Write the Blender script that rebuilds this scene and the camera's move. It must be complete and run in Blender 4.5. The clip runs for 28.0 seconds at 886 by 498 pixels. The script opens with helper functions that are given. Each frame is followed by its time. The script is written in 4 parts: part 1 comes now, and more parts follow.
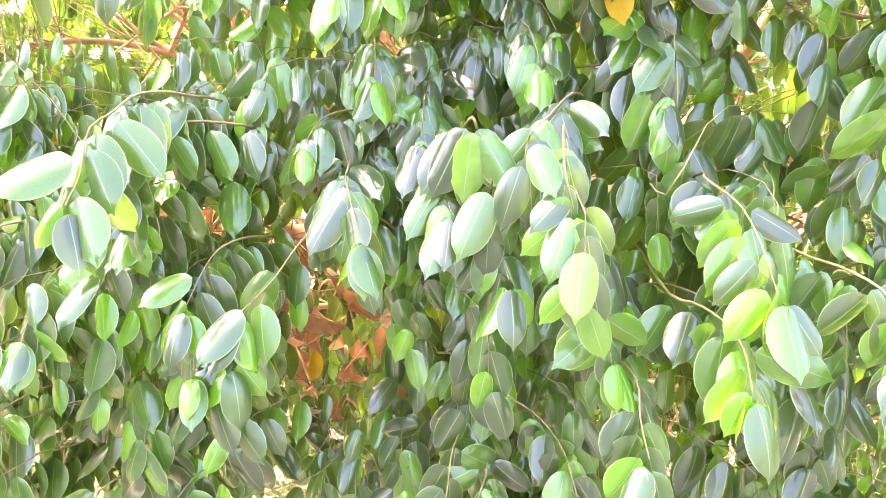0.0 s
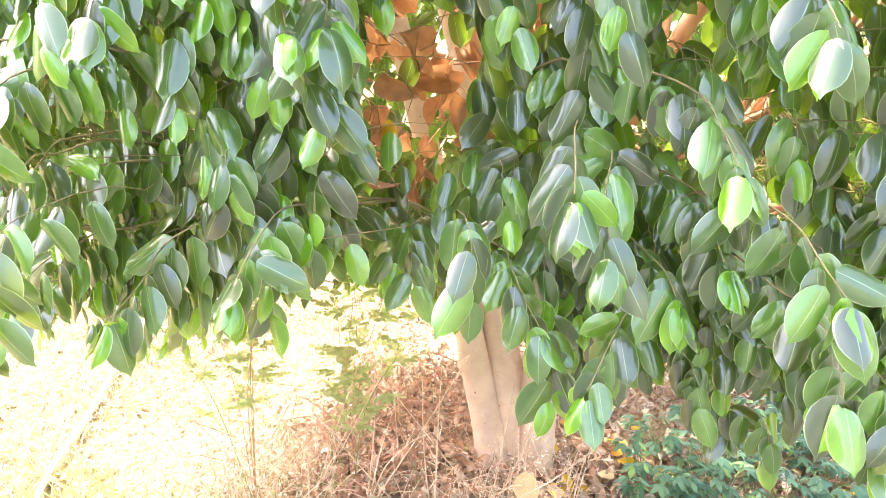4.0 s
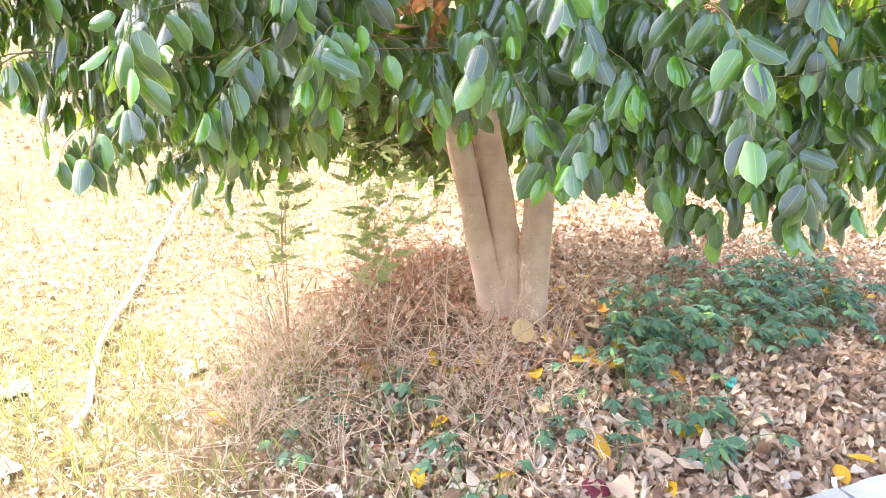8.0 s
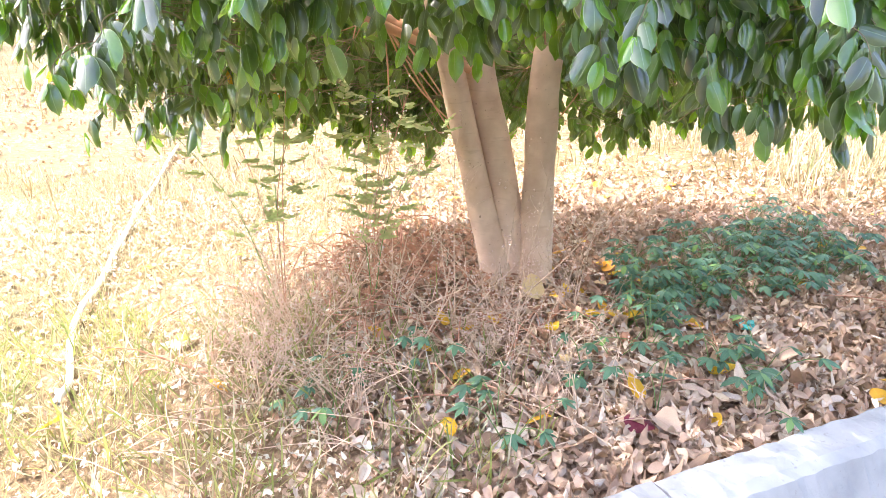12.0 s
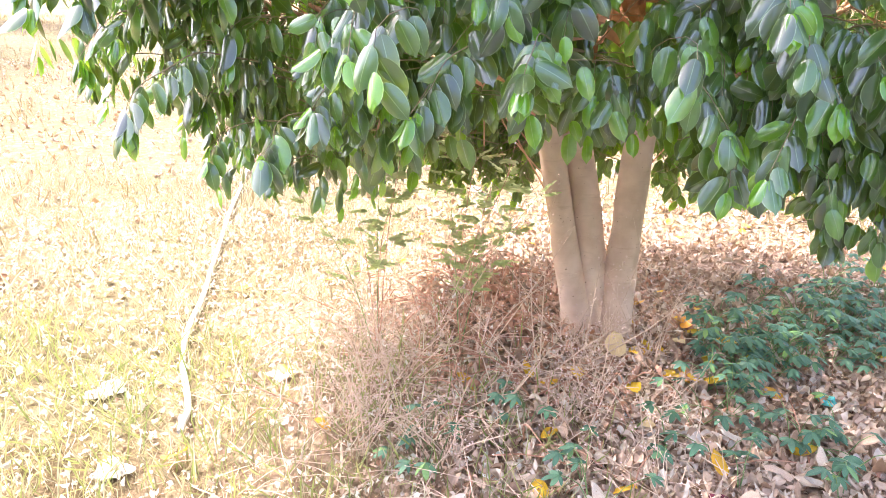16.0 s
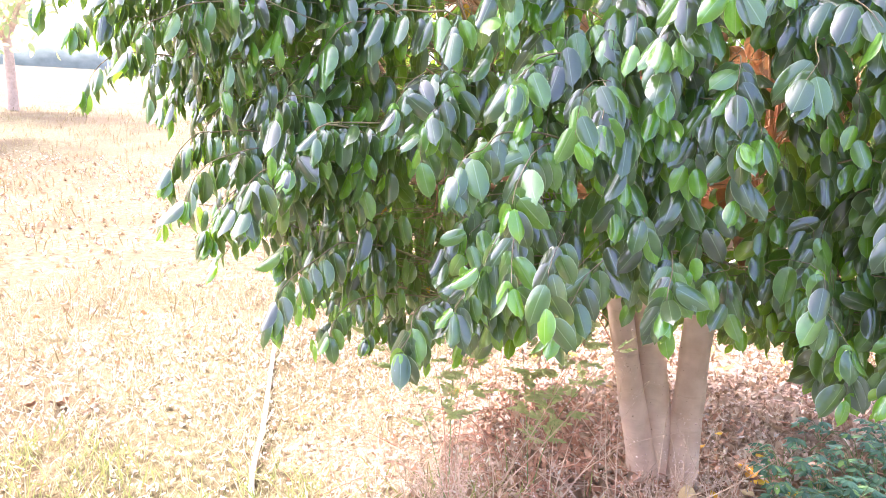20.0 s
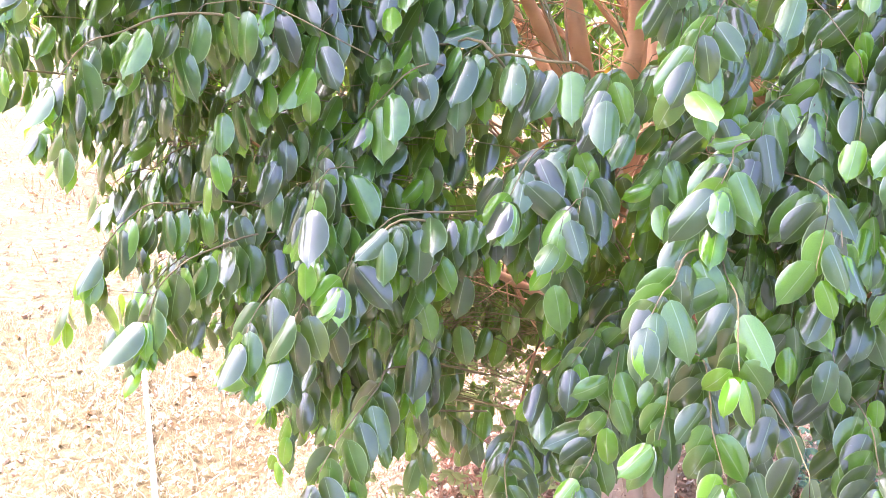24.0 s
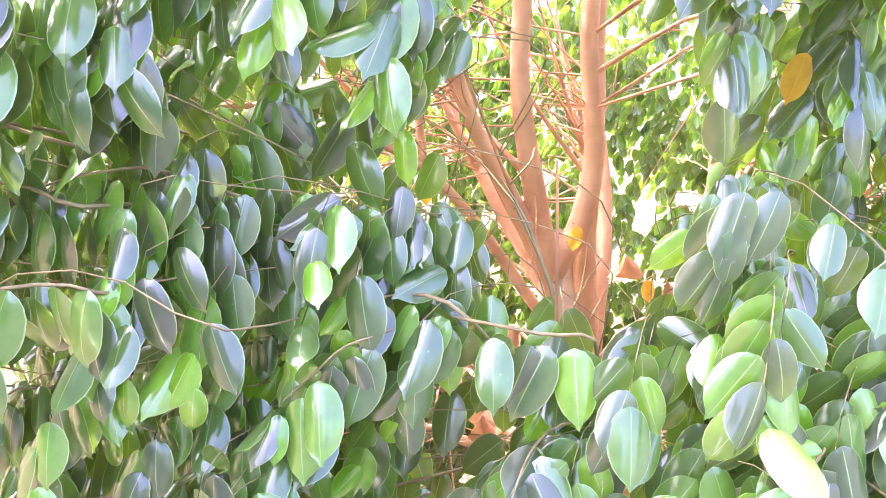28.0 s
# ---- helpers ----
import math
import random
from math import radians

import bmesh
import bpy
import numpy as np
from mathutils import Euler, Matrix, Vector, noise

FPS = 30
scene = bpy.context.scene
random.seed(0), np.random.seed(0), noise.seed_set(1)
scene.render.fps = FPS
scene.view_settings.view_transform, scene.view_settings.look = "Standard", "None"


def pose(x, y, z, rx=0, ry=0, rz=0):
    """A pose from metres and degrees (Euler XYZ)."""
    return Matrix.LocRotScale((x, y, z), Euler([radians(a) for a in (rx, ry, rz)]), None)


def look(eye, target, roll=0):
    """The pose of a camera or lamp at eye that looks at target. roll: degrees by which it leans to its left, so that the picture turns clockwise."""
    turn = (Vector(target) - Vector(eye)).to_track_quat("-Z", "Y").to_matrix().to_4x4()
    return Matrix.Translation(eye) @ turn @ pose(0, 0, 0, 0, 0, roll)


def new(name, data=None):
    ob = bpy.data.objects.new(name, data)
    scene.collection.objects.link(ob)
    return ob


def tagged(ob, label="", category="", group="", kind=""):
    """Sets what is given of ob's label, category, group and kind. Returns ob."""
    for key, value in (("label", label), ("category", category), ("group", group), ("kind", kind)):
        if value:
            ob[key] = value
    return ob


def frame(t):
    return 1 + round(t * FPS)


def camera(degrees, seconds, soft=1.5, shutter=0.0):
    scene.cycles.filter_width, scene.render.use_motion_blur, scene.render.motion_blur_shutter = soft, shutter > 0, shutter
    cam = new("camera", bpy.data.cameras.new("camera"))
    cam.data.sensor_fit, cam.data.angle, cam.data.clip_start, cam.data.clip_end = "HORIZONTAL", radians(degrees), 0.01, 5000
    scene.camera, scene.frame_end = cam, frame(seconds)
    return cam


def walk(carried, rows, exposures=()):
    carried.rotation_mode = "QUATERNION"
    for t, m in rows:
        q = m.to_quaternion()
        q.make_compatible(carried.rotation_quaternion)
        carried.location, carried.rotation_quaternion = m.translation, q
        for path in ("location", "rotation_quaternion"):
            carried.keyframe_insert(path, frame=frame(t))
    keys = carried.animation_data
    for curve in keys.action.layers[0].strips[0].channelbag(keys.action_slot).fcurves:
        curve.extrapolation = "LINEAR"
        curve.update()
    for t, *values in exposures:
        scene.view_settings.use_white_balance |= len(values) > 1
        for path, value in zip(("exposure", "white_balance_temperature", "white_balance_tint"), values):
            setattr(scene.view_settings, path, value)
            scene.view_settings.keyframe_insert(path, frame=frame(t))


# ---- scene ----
cam = camera(69.2, 28.0, soft=0.6)
PATH = [
    (0, (0.213, 0.17, 1.574), (-0.002, 2.102, 1.102), 3.5),
    (0.5, (0.18, 0.172, 1.558), (0.011, 2.1, 1.054), 3.4),
    (1, (0.145, 0.167, 1.545), (-0.025, 2.088, 1.017), 3.1),
    (1.5, (0.136, 0.147, 1.508), (-0.037, 2.077, 1.013), 2.0),
    (2, (0.117, 0.155, 1.486), (-0.038, 2.075, 0.948), 2.7),
    (2.5, (0.099, 0.15, 1.441), (-0.061, 2.067, 0.893), 2.7),
    (3, (0.095, 0.152, 1.368), (-0.094, 2.068, 0.825), 0.7),
    (3.5, (0.076, 0.147, 1.292), (-0.092, 2.064, 0.748), 0.6),
    (4, (0.107, 0.156, 1.231), (-0.132, 2.057, 0.66), -0.6),
    (4.5, (0.103, 0.161, 1.159), (-0.13, 2.058, 0.571), -0.7),
    (6.5, (0.127, 0.009, 1.023), (-0.122, 1.868, 0.328), -1.0),
    (7, (0.117, -0.066, 1.043), (-0.134, 1.782, 0.319), -0.5),
    (7.5, (0.094, -0.118, 1.063), (-0.158, 1.728, 0.335), -0.6),
    (8, (0.105, -0.156, 1.087), (-0.115, 1.696, 0.365), -1.1),
    (8.5, (0.113, -0.188, 1.1), (-0.113, 1.669, 0.393), -1.1),
    (9, (0.095, -0.218, 1.11), (-0.125, 1.645, 0.416), -1.8),
    (9.5, (0.077, -0.222, 1.071), (-0.147, 1.646, 0.393), -4.0),
    (10, (0.034, -0.221, 0.99), (-0.169, 1.652, 0.32), -4.2),
    (10.5, (-0.005, -0.193, 0.89), (-0.088, 1.692, 0.227), -3.0),
    (11, (-0.039, -0.167, 0.86), (-0.11, 1.721, 0.205), -2.1),
    (11.5, (-0.058, -0.161, 0.865), (-0.124, 1.729, 0.216), -1.7),
    (13.5, (-0.076, -0.149, 0.859), (-0.166, 1.718, 0.149), -2.3),
    (14, (-0.071, -0.151, 0.904), (-0.209, 1.705, 0.172), -2.0),
    (14.5, (-0.102, -0.151, 0.945), (-0.285, 1.697, 0.203), -1.6),
    (15, (-0.148, -0.162, 1.015), (-0.357, 1.675, 0.254), -0.4),
    (15.5, (-0.191, -0.177, 1.055), (-0.41, 1.67, 0.32), 0.7),
    (16, (-0.214, -0.196, 1.084), (-0.416, 1.671, 0.396), 0.7),
    (16.5, (-0.209, -0.203, 1.112), (-0.33, 1.675, 0.436), 0.1),
    (17, (-0.192, -0.216, 1.129), (-0.321, 1.676, 0.494), 0.2),
    (17.5, (-0.258, -0.232, 1.176), (-0.378, 1.674, 0.58), 1.4),
    (18, (-0.205, -0.236, 1.202), (-0.451, 1.67, 0.647), -0.7),
    (18.5, (-0.252, -0.264, 1.218), (-0.594, 1.637, 0.697), 0.8),
    (19, (-0.292, -0.265, 1.245), (-0.708, 1.628, 0.749), -0.4),
    (19.5, (-0.342, -0.255, 1.266), (-0.733, 1.652, 0.806), 1.0),
    (20, (-0.452, -0.24, 1.292), (-0.675, 1.7, 0.86), 2.0),
    (20.5, (-0.563, -0.235, 1.326), (-0.623, 1.725, 0.932), 2.7),
    (21, (-0.664, -0.21, 1.35), (-0.672, 1.753, 0.968), 4.7),
    (21.5, (-0.73, -0.151, 1.361), (-0.78, 1.813, 0.991), 6.6),
    (23.5, (-0.843, 0.152, 1.383), (-0.677, 2.094, 0.935), 4.8),
    (24, (-0.878, 0.161, 1.399), (-0.577, 2.087, 0.952), 5.3),
    (24.5, (-0.88, 0.132, 1.411), (-0.449, 2.037, 0.978), 5.2),
    (25, (-0.909, 0.127, 1.445), (-0.355, 1.997, 1.004), 7.8),
    (25.5, (-0.94, 0.11, 1.466), (-0.336, 1.968, 1.038), 6.1),
    (26, (-0.969, 0.116, 1.5), (-0.354, 1.97, 1.071), 6.6),
    (26.5, (-0.98, 0.148, 1.535), (-0.392, 2.013, 1.12), 6.5),
    (27, (-0.964, 0.234, 1.559), (-0.414, 2.119, 1.178), 6.1),
    (27.5, (-0.921, 0.372, 1.58), (-0.381, 2.269, 1.249), 4.8),
    (28, (-0.88, 0.472, 1.616), (-0.349, 2.374, 1.298), 6.1),
]
EXPOSURES = [(0.0, 4.12, 7150, 18), (2.5, 4.12, 7150, 17), (4.5, 3.76, 7000, 13), (6.5, 3.36, 6650, 10), (9.0, 3.2, 6450, 12),
             (14.0, 3.08, 6450, 16), (18.0, 3.17, 6050, 21), (20.0, 3.08, 5950, 25), (21.5, 3.08, 5950, 28), (24.0, 3.24, 5950, 31), (25.0, 3.5, 5980, 33), (26.0, 3.64, 6000, 34), (27.2, 3.76, 5900, 36), (28.0, 3.98, 6000, 37)]
walk(cam, [(t, look(eye, target, roll)) for t, eye, target, roll in PATH], EXPOSURES)

# ---- light ----
SUN_DIR = Vector((-0.6, 0.34, 0.95)).normalized()
sun_data = bpy.data.lights.new("sun", "SUN")
sun_data.energy, sun_data.angle, sun_data.color = 1.1, radians(0.6), (1.0, 0.97, 0.92)
sun = new("sun", sun_data)
sun.matrix_world = look(SUN_DIR * 20, (0, 0, 0))
world = bpy.data.worlds.new("world")
scene.world = world
world.use_nodes = True
sky = world.node_tree.nodes.new("ShaderNodeTexSky")
sky.sky_type, sky.sun_disc = "NISHITA", False
sky.sun_elevation = math.asin(SUN_DIR.z)
sky.sun_rotation = math.atan2(SUN_DIR.x, SUN_DIR.y) % (2 * math.pi)
sky.dust_density, sky.air_density = 7.0, 0.8
world.node_tree.links.new(sky.outputs[0], world.node_tree.nodes["Background"].inputs[0])
world.node_tree.nodes["Background"].inputs[1].default_value = 0.15


# ---- materials ----
def material(name, rough=0.8):
    m = bpy.data.materials.new(name)
    m.use_nodes = True
    nt = m.node_tree
    p = nt.nodes["Principled BSDF"]
    p.inputs["Roughness"].default_value = rough
    return m, nt, p


def node(nt, kind, **values):
    n = nt.nodes.new("ShaderNode" + kind)
    for k, v in values.items():
        if k in n.inputs:
            n.inputs[k].default_value = v
    return n


def ramp(nt, source, stops):
    r = nt.nodes.new("ShaderNodeValToRGB")
    e = r.color_ramp.elements
    while len(e) < len(stops):
        e.new(0.5)
    for el, (pos, col) in zip(e, stops):
        el.position, el.color = pos, (*col, 1)
    nt.links.new(source, r.inputs[0])
    return r.outputs[0]


def noise_of(nt, scale, detail=3.0, space="Object"):
    tc = nt.nodes.new("ShaderNodeTexCoord")
    n = node(nt, "TexNoise", Scale=scale, Detail=detail)
    nt.links.new(tc.outputs[space], n.inputs["Vector"])
    return n.outputs[0]


def mix(nt, fac, a, b, how="MIX"):
    m = nt.nodes.new("ShaderNodeMix")
    m.data_type, m.blend_type = "RGBA", how
    for slot, v in ((0, fac), (6, a), (7, b)):
        if isinstance(v, bpy.types.NodeSocket):
            nt.links.new(v, m.inputs[slot])
        else:
            m.inputs[slot].default_value = v if slot == 0 else (*v, 1)
    return m.outputs[2]


def maths(nt, op, a, b=0.0, c=0.0):
    m = nt.nodes.new("ShaderNodeMath")
    m.operation = op
    for i, v in enumerate((a, b, c)):
        if isinstance(v, bpy.types.NodeSocket):
            nt.links.new(v, m.inputs[i])
        else:
            m.inputs[i].default_value = v
    return m.outputs[0]


def bump(nt, p, height, strength=0.3, distance=0.01):
    b = node(nt, "Bump", Strength=strength, Distance=distance)
    nt.links.new(height, b.inputs["Height"])
    nt.links.new(b.outputs[0], p.inputs["Normal"])


def island_random(nt):
    """A random number for each piece, whether it is an object or an island of a joined mesh."""
    g, o = nt.nodes.new("ShaderNodeNewGeometry"), nt.nodes.new("ShaderNodeObjectInfo")
    return maths(nt, "FRACT", maths(nt, "ADD", g.outputs["Random Per Island"], o.outputs["Random"]))


def leaf_material(name, stops, rib, translucent, see, rough=0.3, spec=0.6, edge=0.5, coat=0.0):
    """A leaf: colour by leaf, pale midrib and margin, faint side veins, light shining through."""
    m, nt, p = material(name, rough)
    rnd = island_random(nt)
    col = ramp(nt, rnd, stops)
    uv = nt.nodes.new("ShaderNodeUVMap")
    sep = nt.nodes.new("ShaderNodeSeparateXYZ")
    nt.links.new(uv.outputs[0], sep.inputs[0])
    off = maths(nt, "ABSOLUTE", maths(nt, "SUBTRACT", sep.outputs[0], 0.5))
    blot = noise_of(nt, 60.0, 4)
    col = mix(nt, 0.35, col, ramp(nt, blot, [(0.3, (0.25, 0.25, 0.25)), (0.7, (0.9, 0.9, 0.9))]), "OVERLAY")
    speck = ramp(nt, noise_of(nt, 240.0, 2), [(0.74, (0.0, 0.0, 0.0)), (0.78, (0.5, 0.5, 0.5))])
    col = mix(nt, speck, col, (0.5, 0.52, 0.42))
    ribf = maths(nt, "LESS_THAN", off, 0.015)
    col = mix(nt, maths(nt, "MULTIPLY", ribf, 0.75), col, rib)
    marg = maths(nt, "GREATER_THAN", off, 0.476)
    col = mix(nt, maths(nt, "MULTIPLY", marg, edge), col, tuple(min(1.0, v * 1.25) for v in rib))
    vein = maths(nt, "SINE", maths(nt, "MULTIPLY", maths(nt, "SUBTRACT", sep.outputs[1], maths(nt, "MULTIPLY", off, 0.5)), 75.0))
    bump(nt, p, maths(nt, "ADD", vein, maths(nt, "MULTIPLY", blot, 2.0)), 0.02, 0.002)
    nt.links.new(col, p.inputs["Base Color"])
    p.inputs["Specular IOR Level"].default_value = spec
    p.inputs["Coat Weight"].default_value = coat
    p.inputs["Coat Roughness"].default_value = 0.12
    p.inputs["Coat IOR"].default_value = 1.76
    t = node(nt, "BsdfTranslucent")
    t.inputs[0].default_value = (*translucent, 1)
    ms = nt.nodes.new("ShaderNodeMixShader")
    ms.inputs[0].default_value = see
    nt.links.new(p.outputs[0], ms.inputs[1])
    nt.links.new(t.outputs[0], ms.inputs[2])
    nt.links.new(ms.outputs[0], nt.nodes["Material Output"].inputs[0])
    return m


def plain(name, c0, c1, scale=20.0, rough=0.8, relief=0.3, distance=0.004, spec=0.3):
    m, nt, p = material(name, rough)
    n = noise_of(nt, scale, 5)
    nt.links.new(ramp(nt, n, [(0.3, c0), (0.7, c1)]), p.inputs["Base Color"])
    p.inputs["Specular IOR Level"].default_value = spec
    bump(nt, p, noise_of(nt, scale * 3, 4), relief, distance)
    return m


LEAF = leaf_material("leaf_mature", [(0.0, (0.044, 0.05, 0.038)), (0.27, (0.044, 0.07, 0.038)), (0.52, (0.056, 0.118, 0.037)), (0.76, (0.08, 0.175, 0.036)), (0.92, (0.115, 0.26, 0.037)), (1.0, (0.17, 0.345, 0.04))],
                     (0.34, 0.46, 0.2), (0.45, 0.72, 0.05), 0.24, 0.3, 0.6, 0.6, 1.0)
YOUNG = leaf_material("leaf_young", [(0.0, (0.1, 0.29, 0.02)), (1.0, (0.19, 0.42, 0.034))], (0.46, 0.6, 0.2), (0.5, 0.78, 0.05), 0.36, 0.26, 0.6, 0.75, 1.0)
YELLOW = leaf_material("leaf_yellow", [(0.0, (0.62, 0.36, 0.02)), (0.6, (0.72, 0.45, 0.03)), (1.0, (0.55, 0.22, 0.03))], (0.7, 0.5, 0.1), (0.8, 0.5, 0.05), 0.25, 0.5, 0.4, 0.2)
LITTER = leaf_material("litter_leaf", [(0.0, (0.24, 0.15, 0.1)), (0.2, (0.36, 0.25, 0.18)), (0.45, (0.47, 0.34, 0.26)), (0.7, (0.55, 0.43, 0.335)), (0.9, (0.64, 0.54, 0.44)), (1.0, (0.46, 0.42, 0.39))],
                       (0.45, 0.33, 0.22), (0.5, 0.3, 0.12), 0.12, 0.65, 0.25, 0.2)
RUST = leaf_material("rusty_leaf", [(0.0, (0.36, 0.19, 0.125)), (0.5, (0.5, 0.3, 0.21)), (1.0, (0.62, 0.42, 0.31))], (0.45, 0.28, 0.18), (0.5, 0.25, 0.1), 0.12, 0.65, 0.25, 0.2)
# Pale leaf flakes; their whiteness also paints in specks of sunlight.
SUNLIT_PALE = leaf_material("sunlit_pale_leaf", [(0.0, (0.5, 0.46, 0.36)), (1.0, (0.76, 0.73, 0.64))], (0.7, 0.66, 0.55), (0.7, 0.65, 0.5), 0.15, 0.65, 0.25, 0.2)
DEAD = leaf_material("dead_leaf", [(0.0, (0.36, 0.18, 0.09)), (1.0, (0.56, 0.31, 0.17))], (0.55, 0.34, 0.2), (0.6, 0.3, 0.12), 0.2, 0.6, 0.25, 0.2)
PALE = leaf_material("pale_leaf", [(0.0, (0.58, 0.42, 0.22)), (1.0, (0.68, 0.53, 0.32))], (0.72, 0.58, 0.36), (0.8, 0.6, 0.3), 0.1, 0.6, 0.3, 0.2)
RED = leaf_material("red_leaf", [(0.0, (0.1, 0.012, 0.028)), (1.0, (0.14, 0.018, 0.04))], (0.2, 0.05, 0.07), (0.2, 0.02, 0.03), 0.06, 0.5, 0.3, 0.2)
WEED = leaf_material("weed_leaf", [(0.0, (0.055, 0.125, 0.09)), (0.5, (0.078, 0.17, 0.112)), (0.88, (0.105, 0.21, 0.125)), (1.0, (0.22, 0.36, 0.09))], (0.16, 0.26, 0.14), (0.15, 0.35, 0.12), 0.18, 0.5, 0.3, 0.2)
HERB = leaf_material("herb_leaf", [(0.0, (0.24, 0.33, 0.13)), (0.7, (0.4, 0.46, 0.22)), (1.0, (0.55, 0.45, 0.28))], (0.3, 0.42, 0.18), (0.5, 0.58, 0.25), 0.5, 0.55, 0.3, 0.2)
STRAW = leaf_material("dry_grass", [(0.0, (0.09, 0.068, 0.036)), (0.35, (0.21, 0.17, 0.095)), (0.66, (0.44, 0.39, 0.26)), (0.88, (0.68, 0.65, 0.55)), (1.0, (0.2, 0.28, 0.06))], (0.6, 0.55, 0.4), (0.6, 0.55, 0.32), 0.22, 0.6, 0.25, 0.0)
FIELD = leaf_material("field_straw", [(0.0, (0.085, 0.062, 0.025)), (0.5, (0.18, 0.14, 0.058)), (1.0, (0.31, 0.262, 0.12))], (0.4, 0.3, 0.2), (0.4, 0.3, 0.15), 0.18, 0.7, 0.2, 0.0)
GRASS = leaf_material("green_grass", [(0.0, (0.1, 0.155, 0.035)), (0.45, (0.21, 0.24, 0.07)), (1.0, (0.42, 0.38, 0.17))], (0.4, 0.45, 0.2), (0.48, 0.52, 0.16), 0.2, 0.5, 0.3, 0.0)


def bark(name, c0, c1):
    """Smooth bark with fine rings, blotches and dark pores."""
    m, nt, p = material(name, 0.75)
    tc = nt.nodes.new("ShaderNodeTexCoord")
    mp = nt.nodes.new("ShaderNodeMapping")
    mp.inputs["Scale"].default_value = (12, 12, 70)
    nt.links.new(tc.outputs["Object"], mp.inputs[0])
    rings = node(nt, "TexNoise", Scale=1.0, Detail=5.0)
    nt.links.new(mp.outputs[0], rings.inputs["Vector"])
    col = ramp(nt, noise_of(nt, 13, 5), [(0.3, c0), (0.7, c1)])
    col = mix(nt, ramp(nt, rings.outputs[0], [(0.6, (0, 0, 0)), (0.75, (0.22, 0.22, 0.22))]), col, (0.26, 0.16, 0.1))
    pores = ramp(nt, noise_of(nt, 95, 3), [(0.70, (0, 0, 0)), (0.76, (0.8, 0.8, 0.8))])
    nt.links.new(mix(nt, pores, col, (0.16, 0.09, 0.06)), p.inputs["Base Color"])
    bump(nt, p, rings.outputs[0], 0.45, 0.004)
    p.inputs["Specular IOR Level"].default_value = 0.25
    return m


BARK = bark("bark", (0.56, 0.4, 0.3), (0.75, 0.58, 0.46))
# Limb and twig bark, reddened to carry the warm light inside the crown.
WARMBARK = bark("warm_lit_bark", (0.5, 0.26, 0.14), (0.66, 0.39, 0.24))
TWIG = plain("twig_bark", (0.22, 0.17, 0.08), (0.34, 0.28, 0.14), 40, 0.7, 0.3, 0.002)
DRYSTEM = plain("dry_stem", (0.36, 0.17, 0.11), (0.6, 0.36, 0.25), 60, 0.8, 0.2, 0.001)
WEEDSTEM = plain("weed_stem", (0.52, 0.37, 0.27), (0.74, 0.58, 0.45), 60, 0.8, 0.2, 0.001)
SEED = plain("seed_head", (0.55, 0.38, 0.32), (0.78, 0.62, 0.54), 120, 0.8, 0.2, 0.001)
GREENSTEM = plain("green_stem", (0.14, 0.24, 0.08), (0.24, 0.32, 0.12), 60, 0.6, 0.2, 0.001)
FLOWER = plain("flower_white", (0.75, 0.75, 0.68), (0.85, 0.85, 0.8), 100, 0.7, 0.2, 0.001)
PIPE = plain("grey_pipe", (0.66, 0.65, 0.62), (0.8, 0.79, 0.76), 30, 0.5, 0.2, 0.001)
CLOD = plain("clod_soil", (0.16, 0.08, 0.045), (0.28, 0.16, 0.095), 40, 0.95, 0.6, 0.006)
TEAL = plain("teal_foil", (0.02, 0.3, 0.28), (0.08, 0.5, 0.45), 40, 0.35, 0.5, 0.004, 0.6)
PAPER = leaf_material("white_paper", [(0.0, (0.74, 0.73, 0.7)), (1.0, (0.82, 0.81, 0.78))], (0.78, 0.77, 0.74), (0.8, 0.79, 0.74), 0.3, 0.7, 0.3, 0.0)


KERB_A, KERB_B = np.array([0.096, 0.777]), np.array([0.787, 1.074])
_k = (KERB_B - KERB_A) / np.linalg.norm(KERB_B - KERB_A)
KERB_N = np.array([-_k[1], _k[0]])


